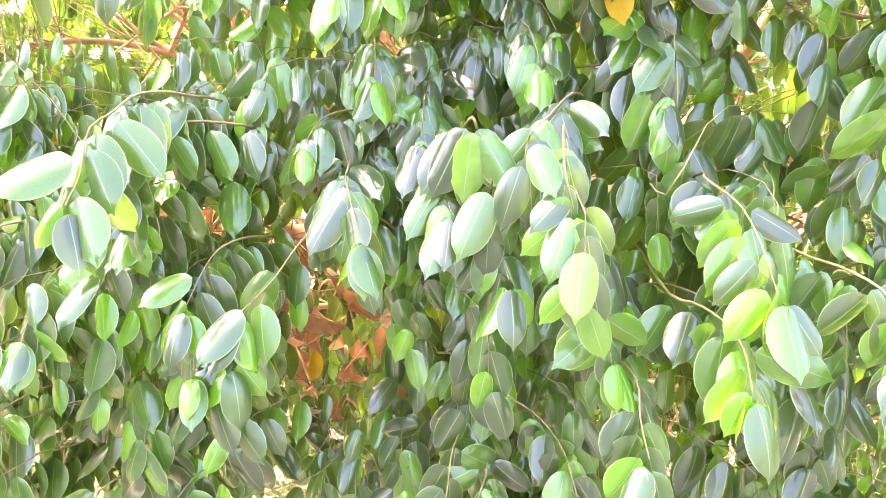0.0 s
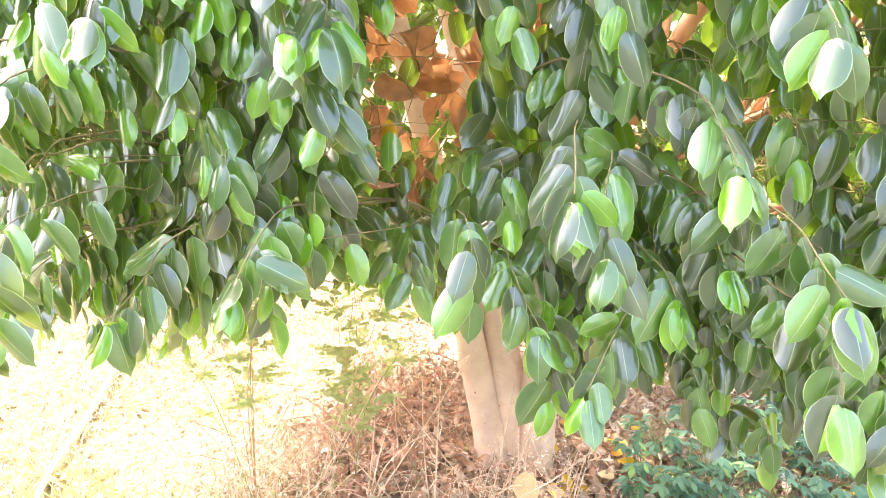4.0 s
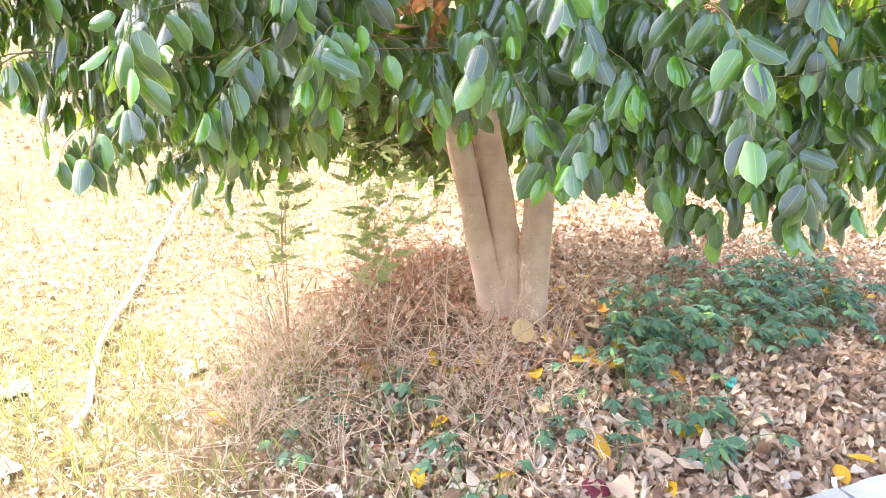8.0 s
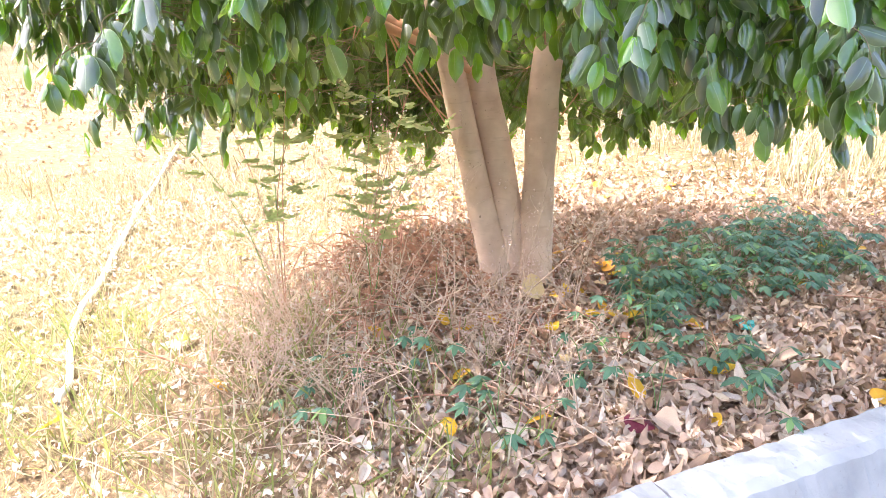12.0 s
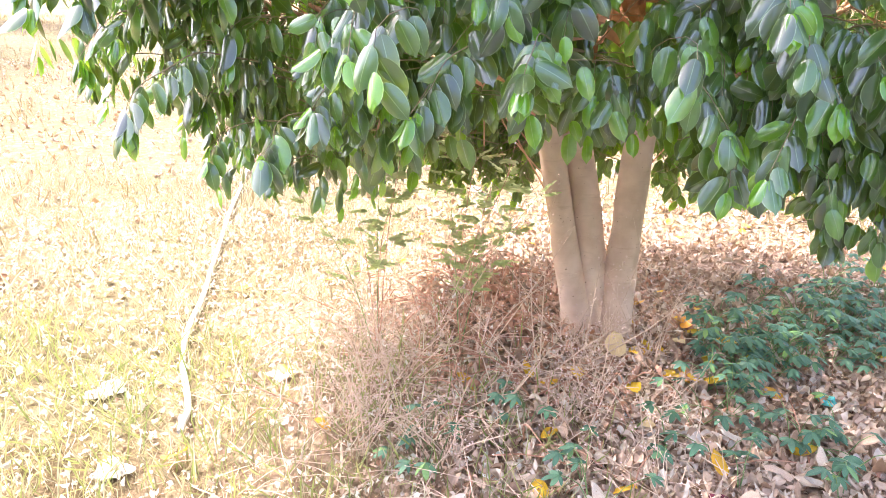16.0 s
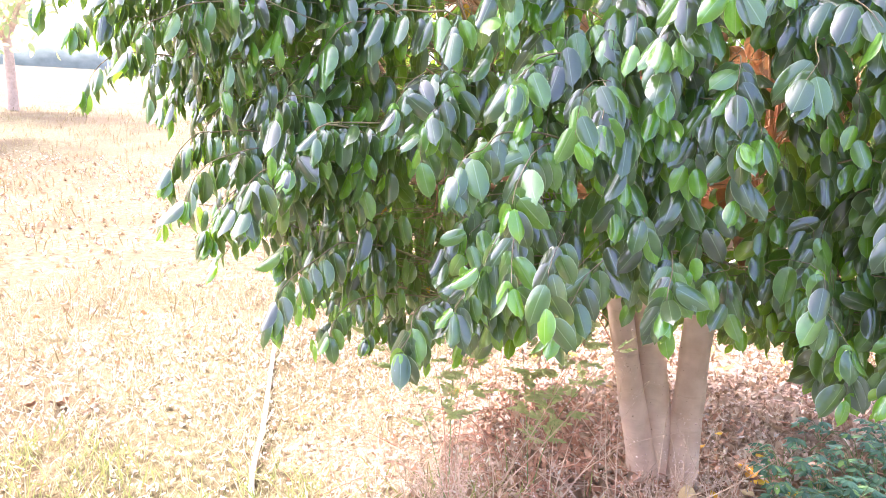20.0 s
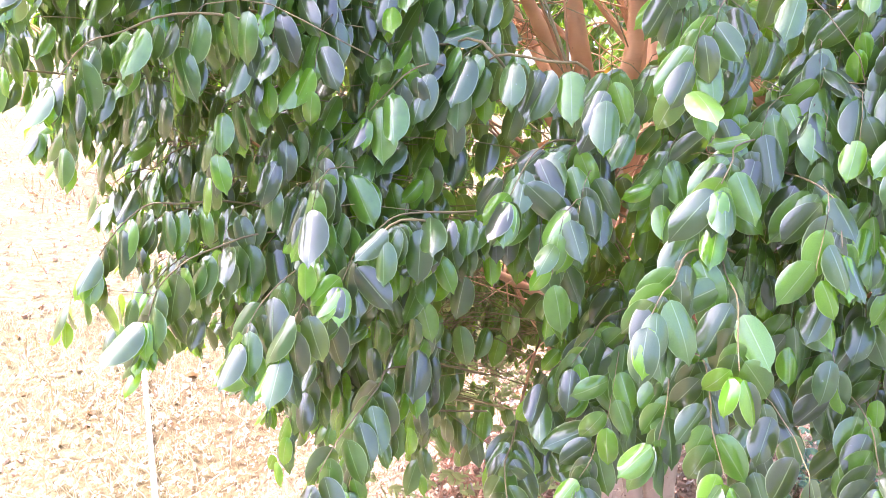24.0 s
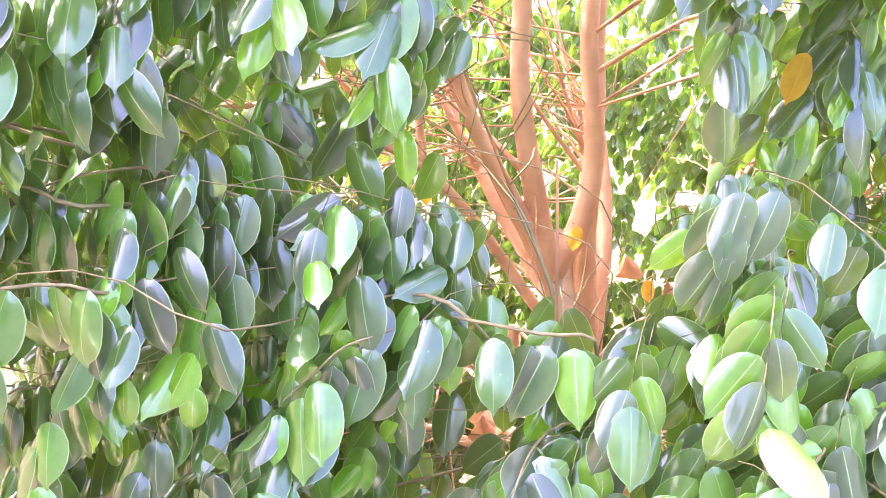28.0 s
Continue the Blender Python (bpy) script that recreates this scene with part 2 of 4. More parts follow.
def ground_material():
    m, nt, p = material("soil_and_straw", 0.95)
    tc = nt.nodes.new("ShaderNodeTexCoord")
    sep = nt.nodes.new("ShaderNodeSeparateXYZ")
    nt.links.new(tc.outputs["Object"], sep.inputs[0])
    soil = ramp(nt, noise_of(nt, 35, 6), [(0.3, (0.22, 0.14, 0.095)), (0.55, (0.42, 0.29, 0.2)), (0.75, (0.54, 0.4, 0.29))])
    straw = ramp(nt, noise_of(nt, 22, 8), [(0.3, (0.07, 0.054, 0.026)), (0.5, (0.155, 0.125, 0.064)), (0.72, (0.27, 0.235, 0.13))])
    patches = ramp(nt, noise_of(nt, 0.9, 5), [(0.45, (0.0, 0.0, 0.0)), (0.6, (0.7, 0.7, 0.7))])
    straw = mix(nt, patches, straw, (0.12, 0.08, 0.042))
    dx = maths(nt, "MULTIPLY", maths(nt, "SUBTRACT", sep.outputs[0], 0.6), 0.62)
    dy = maths(nt, "MULTIPLY", maths(nt, "SUBTRACT", sep.outputs[1], 1.7), 0.62)
    d = maths(nt, "SQRT", maths(nt, "ADD", maths(nt, "MULTIPLY", dx, dx), maths(nt, "MULTIPLY", dy, dy)))
    d = maths(nt, "ADD", d, maths(nt, "MULTIPLY", noise_of(nt, 3, 4), 0.6))
    f = node(nt, "MapRange")
    for i, v in ((1, 0.95), (2, 1.5)):
        f.inputs[i].default_value = v
    nt.links.new(d, f.inputs[0])
    earth = mix(nt, f.outputs[0], soil, straw)
    # Unseen, assumed road beyond the kerb, set tar-dark to darken reflections and bounce.
    side = maths(nt, "ADD", maths(nt, "MULTIPLY", sep.outputs[0], KERB_N[0]), maths(nt, "MULTIPLY", sep.outputs[1], KERB_N[1]))
    road = maths(nt, "LESS_THAN", side, KERB_N @ KERB_A - 0.42)
    tar = ramp(nt, noise_of(nt, 60, 6), [(0.3, (0.05, 0.05, 0.052)), (0.7, (0.1, 0.098, 0.095))])
    nt.links.new(mix(nt, road, earth, tar), p.inputs["Base Color"])
    p.inputs["Specular IOR Level"].default_value = 0.15
    bump(nt, p, noise_of(nt, 50, 6), 0.8, 0.03)
    return m


def kerb_material():
    m, nt, p = material("worn_white_paint", 0.8)
    paint = ramp(nt, noise_of(nt, 9, 6), [(0.3, (0.3, 0.312, 0.325)), (0.6, (0.43, 0.443, 0.456))])
    spots = ramp(nt, noise_of(nt, 70, 6), [(0.64, (0.0, 0.0, 0.0)), (0.72, (0.8, 0.8, 0.8))])
    nt.links.new(mix(nt, spots, paint, (0.3, 0.29, 0.28)), p.inputs["Base Color"])
    bump(nt, p, noise_of(nt, 45, 8), 0.5, 0.006)
    return m


GROUND, KERB = ground_material(), kerb_material()


# ---- mesh helpers ----
def mesh_np(name, verts, faces, uvs=None, mats=(), index=None):
    """A mesh from arrays of corners and quads; uvs one for each corner."""
    me = bpy.data.meshes.new(name)
    verts, faces = np.asarray(verts, np.float32), np.asarray(faces, np.int32)
    nf, k = faces.shape
    me.vertices.add(len(verts))
    me.vertices.foreach_set("co", verts.ravel())
    me.loops.add(nf * k)
    me.loops.foreach_set("vertex_index", faces.ravel())
    me.polygons.add(nf)
    me.polygons.foreach_set("loop_start", np.arange(0, nf * k, k, dtype=np.int32))
    me.polygons.foreach_set("loop_total", np.full(nf, k, np.int32))
    me.polygons.foreach_set("use_smooth", np.ones(nf, bool))
    if uvs is not None:
        layer = me.uv_layers.new(name="UVMap")
        layer.data.foreach_set("uv", np.asarray(uvs, np.float32)[faces.ravel()].ravel())
    for m in mats:
        me.materials.append(m)
    if index is not None:
        me.polygons.foreach_set("material_index", np.asarray(index, np.int32))
    me.update(calc_edges=True)
    me.validate()
    return me


def child(name, me, parent, label=""):
    ob = new(name, me)
    ob.parent = parent
    if label:
        ob["label"] = label
    return ob


def grid_faces(rows, cols):
    i = np.arange((rows - 1) * (cols - 1))
    a = i // (cols - 1) * cols + i % (cols - 1)
    return np.stack([a, a + 1, a + cols + 1, a + cols], 1)


def blade(length, width, fold=0.25, arch=0.25, cup=0.3, wave=0.0, tip=True, rows=8, cols=5):
    """A leaf that grows along +y from its stalk, face up +z: corners, quads and uvs."""
    v = np.linspace(0, 1, rows)
    if tip:
        v = np.array([0, 0.05, 0.13, 0.26, 0.42, 0.57, 0.69, 0.78, 0.85, 0.91, 1.0]) if rows >= 8 else np.array([0, 0.08, 0.24, 0.48, 0.7, 0.86, 1.0])
        w = np.clip(v / 0.91, 0, 1)
        prof = np.clip(1 - np.abs(2 * w ** 0.88 - 1) ** 2.15, 0, 1) ** 0.6
        prof = np.maximum(prof, np.interp(v, [0, 0.8, 0.9, 0.95, 1], [0.04, 0.05, 0.2, 0.09, 0.02]))
        rows = len(v)
    else:
        prof = np.maximum(np.sin(np.pi * v ** 0.9) ** 0.6, 0.03)
    u = np.linspace(-1, 1, cols)
    U, Vv = np.meshgrid(u, v)
    x = U * prof[:, None] * width / 2
    y = Vv * length
    z = fold * np.abs(x) - cup * x ** 2 / width * 4 - arch * length * Vv ** 2 + wave * width * np.sin(Vv * 7 + U) * np.abs(U)
    y = y - arch * 0.35 * length * Vv ** 3
    return np.stack([x, y, z], -1).reshape(-1, 3), grid_faces(rows, cols), np.stack([(U + 1) / 2, Vv], -1).reshape(-1, 2)


def basis(along, face):
    """Turn matrices whose y is along and whose z is near face, for arrays of directions."""
    y = along / np.linalg.norm(along, axis=-1, keepdims=True)
    x = np.cross(y, face)
    x /= np.linalg.norm(x, axis=-1, keepdims=True) + 1e-9
    z = np.cross(x, y)
    return np.stack([x, y, z], -1)


def strewn(name, shapes, which, places, turns, sizes, mats, slots):
    """One mesh of many copies of a few shapes."""
    V, F, T, I, n0 = [], [], [], [], 0
    for k, (sv, sf, st) in enumerate(shapes):
        pick = np.nonzero(which == k)[0]
        if not len(pick):
            continue
        pts = np.einsum("nij,vj->nvi", turns[pick], sv) * sizes[pick, None, None] + places[pick, None, :]
        V.append(pts.reshape(-1, 3))
        F.append((sf[None] + (np.arange(len(pick)) * len(sv))[:, None, None] + n0).reshape(-1, sf.shape[1]))
        T.append(np.tile(st, (len(pick), 1)))
        I.append(np.repeat(slots[pick], len(sf)))
        n0 += len(pick) * len(sv)
    return mesh_np(name, np.concatenate(V), np.concatenate(F), np.concatenate(T), mats, np.concatenate(I))


def tube_np(points, radii, sides=6):
    """Corners and quads of a tapering tube along points."""
    P = np.asarray(points, float)
    r = np.asarray(radii, float)
    d = np.gradient(P, axis=0)
    d /= np.linalg.norm(d, axis=1, keepdims=True) + 1e-9
    ref = np.where(np.abs(d[:, 2:3]) > 0.9, [[1.0, 0, 0]], [[0, 0, 1.0]])
    a = np.cross(d, ref)
    a /= np.linalg.norm(a, axis=1, keepdims=True) + 1e-9
    b = np.cross(d, a)
    ang = np.linspace(0, 2 * np.pi, sides, endpoint=False)
    V = P[:, None] + r[:, None, None] * (np.cos(ang)[None, :, None] * a[:, None] + np.sin(ang)[None, :, None] * b[:, None])
    n = len(P)
    i, j = np.meshgrid(np.arange(n - 1), np.arange(sides), indexing="ij")
    F = np.stack([i * sides + j, i * sides + (j + 1) % sides, (i + 1) * sides + (j + 1) % sides, (i + 1) * sides + j], -1).reshape(-1, 4)
    return V.reshape(-1, 3), F


def smooth_line(points, n):
    """A smooth curve through the points (Catmull-Rom), with n samples."""
    P = np.asarray(points, float)
    P = np.vstack([2 * P[0] - P[1], P, 2 * P[-1] - P[-2]])
    t = np.linspace(0, len(P) - 3 - 1e-6, n)
    k = t.astype(int)
    f = (t - k)[:, None]
    a, b, c, d = P[k], P[k + 1], P[k + 2], P[k + 3]
    return 0.5 * (2 * b + (c - a) * f + (2 * a - 5 * b + 4 * c - d) * f ** 2 + (3 * b - a - 3 * c + d) * f ** 3)


def joined(name, pieces, mat):
    V, F, n0 = [], [], 0
    for v, f in pieces:
        V.append(v)
        F.append(f + n0)
        n0 += len(v)
    return mesh_np(name, np.concatenate(V), np.concatenate(F), None, (mat,))


rng = np.random.default_rng(7)


# ---- ground ----
def height(x, y):
    """The ground: flat by the kerb, a low litter mound round the trunk, a field that climbs slowly."""
    x, y = np.asarray(x, float), np.asarray(y, float)
    mound = 0.055 * np.exp(-(((x + 0.1) / 0.75) ** 2 + ((y - 2.15) / 0.5) ** 2))
    far = np.hypot(x, np.maximum(y, 0) - 1.5)
    climb = 0.05 * np.maximum(far - 3.5, 0) * np.clip((y + 6) / 8, 0, 1)
    climb = np.minimum(climb, 4.0 + 0.002 * far)
    rough = 0.012 * np.sin(x * 3.1 + 1.3 * np.sin(y * 2.3)) * np.sin(y * 2.7 + 0.4)
    road = KERB_N[0] * (x - KERB_A[0]) + KERB_N[1] * (y - KERB_A[1])
    return mound + climb + rough * np.clip(road * 4, 0, 1) - 0.1 * np.clip((-0.03 - road) * 20, 0, 1)


def build_ground():
    near = np.concatenate([-np.geomspace(400, 4.2, 30), np.linspace(-4, 4, 161), np.geomspace(4.2, 400, 30)])
    X, Y = np.meshgrid(near, near + 1.5)
    V = np.stack([X, Y, height(X, Y)], -1).reshape(-1, 3)
    ob = new("ground", mesh_np("ground", V, grid_faces(len(near), len(near)), None, (GROUND,)))
    return tagged(ob, "dry open ground with brown soil and straw", "ground", kind="structure")


ground = build_ground()


def build_kerb():
    """White-painted kerb stones, laid end to end with narrow joints."""
    kerb = tagged(new("kerb"), "worn white-painted concrete kerb stones in a row", "kerb", kind="structure")
    prof = [(0.0, -0.14), (0.0, 0.04), (-0.008, 0.05), (-0.045, 0.053), (-0.078, 0.05), (-0.098, 0.038), (-0.13, -0.03), (-0.155, -0.1), (-0.16, -0.16)]
    length, gap = 0.62, 0.008
    V = []
    for s in np.linspace(gap / 2, length - gap / 2, 25):
        for k, (n, z) in enumerate(prof):
            V.append((s, n + rng.normal(0, 0.0022), z + rng.normal(0, 0.0018)))
    c = len(prof)
    F = [tuple(f) for f in grid_faces(25, c)]
    me = bpy.data.meshes.new("kerb_stone")
    me.from_pydata(V, [], F + [tuple(range(c - 1, -1, -1)), tuple(range(24 * c, 25 * c))])
    me.materials.append(KERB)
    me.update()
    ang = math.degrees(math.atan2(_k[1], _k[0]))
    for i in range(-8, 9):
        ob = child("kerb_stone", me, kerb)
        at = KERB_A + _k * (i * length + 0.19)
        ob.matrix_basis = pose(at[0], at[1], rng.normal(0, 0.002), 0, 0, ang + rng.normal(0, 0.2))
    return kerb


build_kerb()


# ---- the tree ----
AXIS = np.array([0.1, 1.75])
ZS = [0.45, 0.53, 0.62, 0.80, 0.95, 1.2, 1.45, 1.8, 2.2, 2.6, 2.9]
RS = [0.88, 0.98, 1.05, 1.24, 1.40, 1.56, 1.80, 1.95, 1.70, 1.15, 0.3]


def reach(theta, z):
    """How far the crown reaches from the trunk's axis; its side by the kerb is clipped back."""
    a = (theta + math.radians(100) + np.pi) % (2 * np.pi) - np.pi
    c = np.clip(np.cos(a), 0, 1)
    up = 0.21 * np.clip((np.asarray(z) - 1.3) / 0.4, 0, 1)
    return np.interp(z, ZS, RS) * np.where(a < 0, 1 - (0.39 + up) * c ** 3, 1 - (0.44 + up * 0.8) * c ** np.where(np.asarray(z) > 1.0, 0.75, 1.15))


def low_edge(theta):
    a = (theta + math.radians(95) + np.pi) % (2 * np.pi) - np.pi
    rise = np.exp(-(a / np.where(a < 0, 0.8, 0.32)) ** 2)
    return 0.43 + 0.17 * np.clip(1 - np.sin(theta), 0, 1) + 0.34 * rise + 0.03 * np.exp(-((theta + 0.75) / 0.4) ** 2) + 0.04 * np.sin(theta * 5)


GAP_A, GAP_B = np.array([-0.78, 0.62, 1.68]), np.array([-0.31, 1.75, 1.62])
HOLE_A, HOLE_B = np.array([0.02, 0.8, 1.3]), np.array([-0.1, 1.4, 1.1])
PEEP_A, PEEP_B = np.array([-0.69, 0.93, 1.12]), np.array([-0.35, 2.1, 0.55])
CLEAR = np.array([-0.88, 0.42, 1.6])


def off_line(p, a, b):
    """Distance of points from a line, and how far along it they lie."""
    ab = b - a
    t = np.clip((p - a) @ ab / (ab @ ab), 0, 1)
    q = p - (a + t[..., None] * ab)
    q[..., 2] *= 0.75
    return np.linalg.norm(q, axis=-1), t


def in_gap(p):
    """The openings in the crown: towards the stems, the dead leaves inside, and the ground behind."""
    d, t = off_line(p, GAP_A, GAP_B)
    return (d < 0.1 + 0.12 * t) | (off_line(p, HOLE_A, HOLE_B)[0] < 0.075) | (off_line(p, PEEP_A, PEEP_B)[0] < 0.085)


HOLLOWS = ((CLEAR, 0.62), (np.array([0.17, 0.17, 1.55]), 0.62), (np.array([0.1, 0.16, 1.25]), 0.6))


def settle(p, r):
    """Keeps foliage at arm's length from the hollows in the crown's side."""
    for c, wide in HOLLOWS:
        d = np.linalg.norm(p - c)
        if d < wide:
            p = c + (p - c) / d * (wide + 0.14 * r.random())
    return p


ficus = tagged(new("ficus_tree"), "low weeping fig with glossy drooping green leaves and three fused stems", "tree")


def stem(name, points, r0, r1, n=26, sides=12, knots=0.06):
    P = smooth_line(points, n)
    t = np.linspace(0, 1, n)
    r = r0 + (r1 - r0) * t + (0.014 * np.exp(-np.maximum(P[:, 2], 0) / 0.09) if name == "trunk" else 0)
    V, F = tube_np(P, r, sides)
    c = np.repeat(P, sides, axis=0)
    wob = 1 + knots * (np.sin(c[:, 2] * 31 + V[:, 0] * 40) * 0.4 + np.sin(c[:, 2] * 13 + V[:, 1] * 55) * 0.6)
    V = c + (V - c) * wob[:, None]
    return child(name, mesh_np(name, V, F, None, (BARK if name == "trunk" else WARMBARK,)), ficus)


TRUNKS = [
    [(0.05, 1.87, -0.04), (0.034, 1.88, 0.09), (-0.036, 1.93, 0.417), (-0.11, 1.932, 0.784), (-0.17, 1.89, 1.08), (-0.225, 1.85, 1.345)],
    [(0.103, 1.9, -0.04), (0.1, 1.91, 0.09), (0.053, 1.97, 0.417), (-0.017, 2.006, 0.784), (-0.036, 2.058, 1.1), (-0.11, 2.09, 1.414)],
    [(0.176, 1.87, -0.04), (0.168, 1.88, 0.09), (0.184, 1.94, 0.417), (0.21, 1.974, 0.784), (0.31, 1.985, 1.1), (0.394, 2.006, 1.414)],
]
stem("trunk", TRUNKS[0], 0.054, 0.03)
stem("trunk", TRUNKS[1], 0.056, 0.046)
stem("trunk", TRUNKS[2], 0.057, 0.045)
BOUGHS = []


def limb(points, r0, r1, n=18, sides=9):
    BOUGHS.append(smooth_line(points, n))
    stem("limb", points, r0, r1, n, sides)


FORK = (-0.225, 1.85, 1.335)
limb([FORK, (-0.271, 1.85, 1.469), (-0.346, 1.85, 1.707), (-0.373, 1.861, 1.944), (-0.395, 1.882, 2.569)], 0.03, 0.018)
limb([FORK, (-0.174, 1.839, 1.469), (-0.163, 1.839, 1.642), (-0.222, 1.839, 1.965), (-0.233, 1.818, 2.569)], 0.03, 0.018)
limb([(0.026, 2.065, 1.081), (-0.061, 2.012, 1.383), (-0.104, 1.968, 1.707), (-0.147, 1.968, 2.03), (-0.147, 2.012, 2.569)], 0.034, 0.02)
limb([(-0.222, 1.85, 1.318), (-0.33, 1.85, 1.491), (-0.47, 1.861, 1.696), (-0.546, 1.882, 1.922), (-0.686, 1.904, 2.353)], 0.024, 0.01)
limb([(-0.222, 1.861, 1.297), (-0.363, 2.012, 1.545), (-0.449, 2.119, 1.76), (-0.492, 2.227, 2.353)], 0.02, 0.01)
limb([(-0.222, 1.861, 1.34), (-0.384, 1.882, 1.566), (-0.524, 1.871, 1.814), (-0.794, 1.796, 2.192)], 0.018, 0.008)
limb([(0.036, 2.065, 1.06), (0.069, 2.173, 1.491), (0.015, 2.335, 2.03), (0.015, 2.389, 2.569)], 0.03, 0.014)
limb([(0.392, 1.99, 1.06), (0.284, 1.958, 1.491), (0.23, 1.958, 2.03), (0.198, 1.958, 2.569)], 0.03, 0.014)
limb([(0.392, 1.99, 1.06), (0.608, 1.904, 1.491), (0.823, 1.796, 1.922), (1.039, 1.742, 2.353)], 0.028, 0.01)
limb([(0.457, 2.012, 1.275), (0.608, 2.335, 1.707), (0.715, 2.658, 2.138)], 0.025, 0.01)
limb([(-0.039, 1.936, 0.736), (-0.416, 1.85, 0.93), (-0.794, 1.796, 1.06), (-1.096, 1.774, 1.114)], 0.016, 0.004)
limb([(-0.212, 1.861, 1.221), (-0.524, 1.904, 1.545), (-0.902, 1.818, 1.653), (-1.29, 1.667, 1.566)], 0.015, 0.005)
limb([(0.306, 1.979, 0.736), (0.715, 1.796, 0.866), (1.093, 1.58, 0.93), (1.308, 1.494, 0.93)], 0.016, 0.004)
limb([(0.338, 1.979, 0.844), (0.521, 1.634, 1.06), (0.629, 1.419, 1.168)], 0.012, 0.004)
limb([(0.047, 2.012, 0.844), (0.09, 1.634, 1.081), (0.133, 1.365, 1.221)], 0.012, 0.004)
limb([(0.176, 2.065, 0.79), (0.176, 2.551, 1.06), (0.123, 3.09, 1.168), (0.069, 3.413, 1.114)], 0.022, 0.007)
limb([(-0.061, 1.936, 0.79), (-0.47, 2.335, 0.952), (-0.902, 2.658, 1.06)], 0.02, 0.007)
limb([(0.327, 1.99, 0.79), (0.715, 2.443, 0.952), (1.147, 2.874, 1.006)], 0.02, 0.007)
limb([(-0.147, 1.904, 0.974), (-0.255, 1.58, 1.06), (-0.363, 1.343, 1.124)], 0.01, 0.004)


def shell_place(depth):
    """A place on the crown's shell, denser on the side by the kerb; depth is the share of the reach that it lies inside."""
    while True:
        th, z = rng.uniform(-np.pi, np.pi), rng.uniform(0.42, 2.75)
        a = (th + math.radians(120) + np.pi) % (2 * np.pi) - np.pi
        R = float(reach(th, z))
        keep = R / 2.2 * (1.0 if (abs(a) < 1.6 or -0.6 < th < 0.4) and z < 2.0 else (2.0 if z < 1.0 else 0.75))
        keep *= 1.5 if abs(a - 0.3) < 1.1 and z < 1.9 else 1.0
        keep *= 0.55 if -1.3 < th < -0.5 and 0.98 < z < 1.35 else 1.0
        if rng.random() > keep or z < low_edge(th) + 0.06:
            continue
        r = R * (1 - depth) + rng.normal(0, 0.04)
        return th, np.array([AXIS[0] + r * math.cos(th), AXIS[1] + r * math.sin(th), z])


def spray_points(count):
    """Ends of the short twigs that fill the shell."""
    out = []
    while len(out) < count:
        p = settle(shell_place(0.08 + rng.beta(1.0, 3.0) * 0.42)[1], rng)
        if not in_gap(p):
            out.append(p)
    return np.array(out)


def cascades(count):
    """Long twigs that arch outwards and droop, as lines of places; they stand proud of the shell."""
    out = []
    while len(out) < count:
        th, p = shell_place(rng.uniform(0.13, 0.26))
        way = th + rng.normal(0, 0.5)
        o = np.array([math.cos(way), math.sin(way), 0.0])
        m = rng.integers(4, 8)
        line = [p]
        for k in range(m):
            f = k / m
            p = p + o * 0.062 * (1 - 0.75 * f) + (0, 0, 0.012 - 0.055 * f) + rng.normal(0, 0.006, 3)
            line.append(p)
        line = np.array([settle(q, rng) for q in line])
        t2 = np.arctan2(line[-1, 1] - AXIS[1], line[-1, 0] - AXIS[0])
        if in_gap(line).any() or line[-1, 2] < low_edge(t2) + 0.02:
            continue
        out.append(line)
    return out


KEY = np.array([
    (-0.06, 0.98, 1.36), (-0.17, 0.97, 1.35), (0.275, 0.77, 1.47), (0.19, 0.85, 1.32), (-0.28, 0.88, 1.45), (0.69, 1.1, 1.05),
    (-0.24, 0.88, 1.12), (0.1, 0.98, 1.1), (-0.36, 0.79, 1.32), (-0.5, 0.87, 1.5), (-0.84, 1.3, 1.12), (-1.23, 1.38, 0.92),
    (-0.44, 0.85, 1.1), (-0.53, 0.88, 1.07), (-0.59, 0.92, 1.31), (-0.31, 0.89, 1.42), (-1.32, 1.27, 1.02), (-0.98, 1.42, 0.68),
    (-1.05, 1.09, 1.36), (-0.98, 1.17, 1.53), (0.05, 0.85, 1.04), (0.15, 0.93, 0.86), (0.46, 1.03, 0.72), (-0.4, 0.69, 1.06),
    (0.36, 0.98, 1.04), (-0.18, 0.87, 1.0), (-1.02, 1.8, 0.62), (-0.5, 1.28, 0.8),
])
SHAPES = [blade(1.0, 0.52, 0.3, 0.14, 0.36), blade(1.0, 0.49, 0.22, 0.26, 0.3), blade(1.0, 0.53, 0.42, 0.08, 0.44),
          blade(1.0, 0.48, 0.34, 0.36, 0.34, 0.04), blade(1.0, 0.51, 0.14, 0.2, 0.4, 0.045)]
SHAPES += [blade(1.0, 0.52, 0.12, 0.16, 0.26, rows=7, cols=5), blade(1.0, 0.49, 0.16, 0.3, 0.28, rows=7, cols=5)]
SHAPES += [blade(1.0, 0.6, 0.5, 0.5, -0.6, 0.16, False, rows=7, cols=5)]


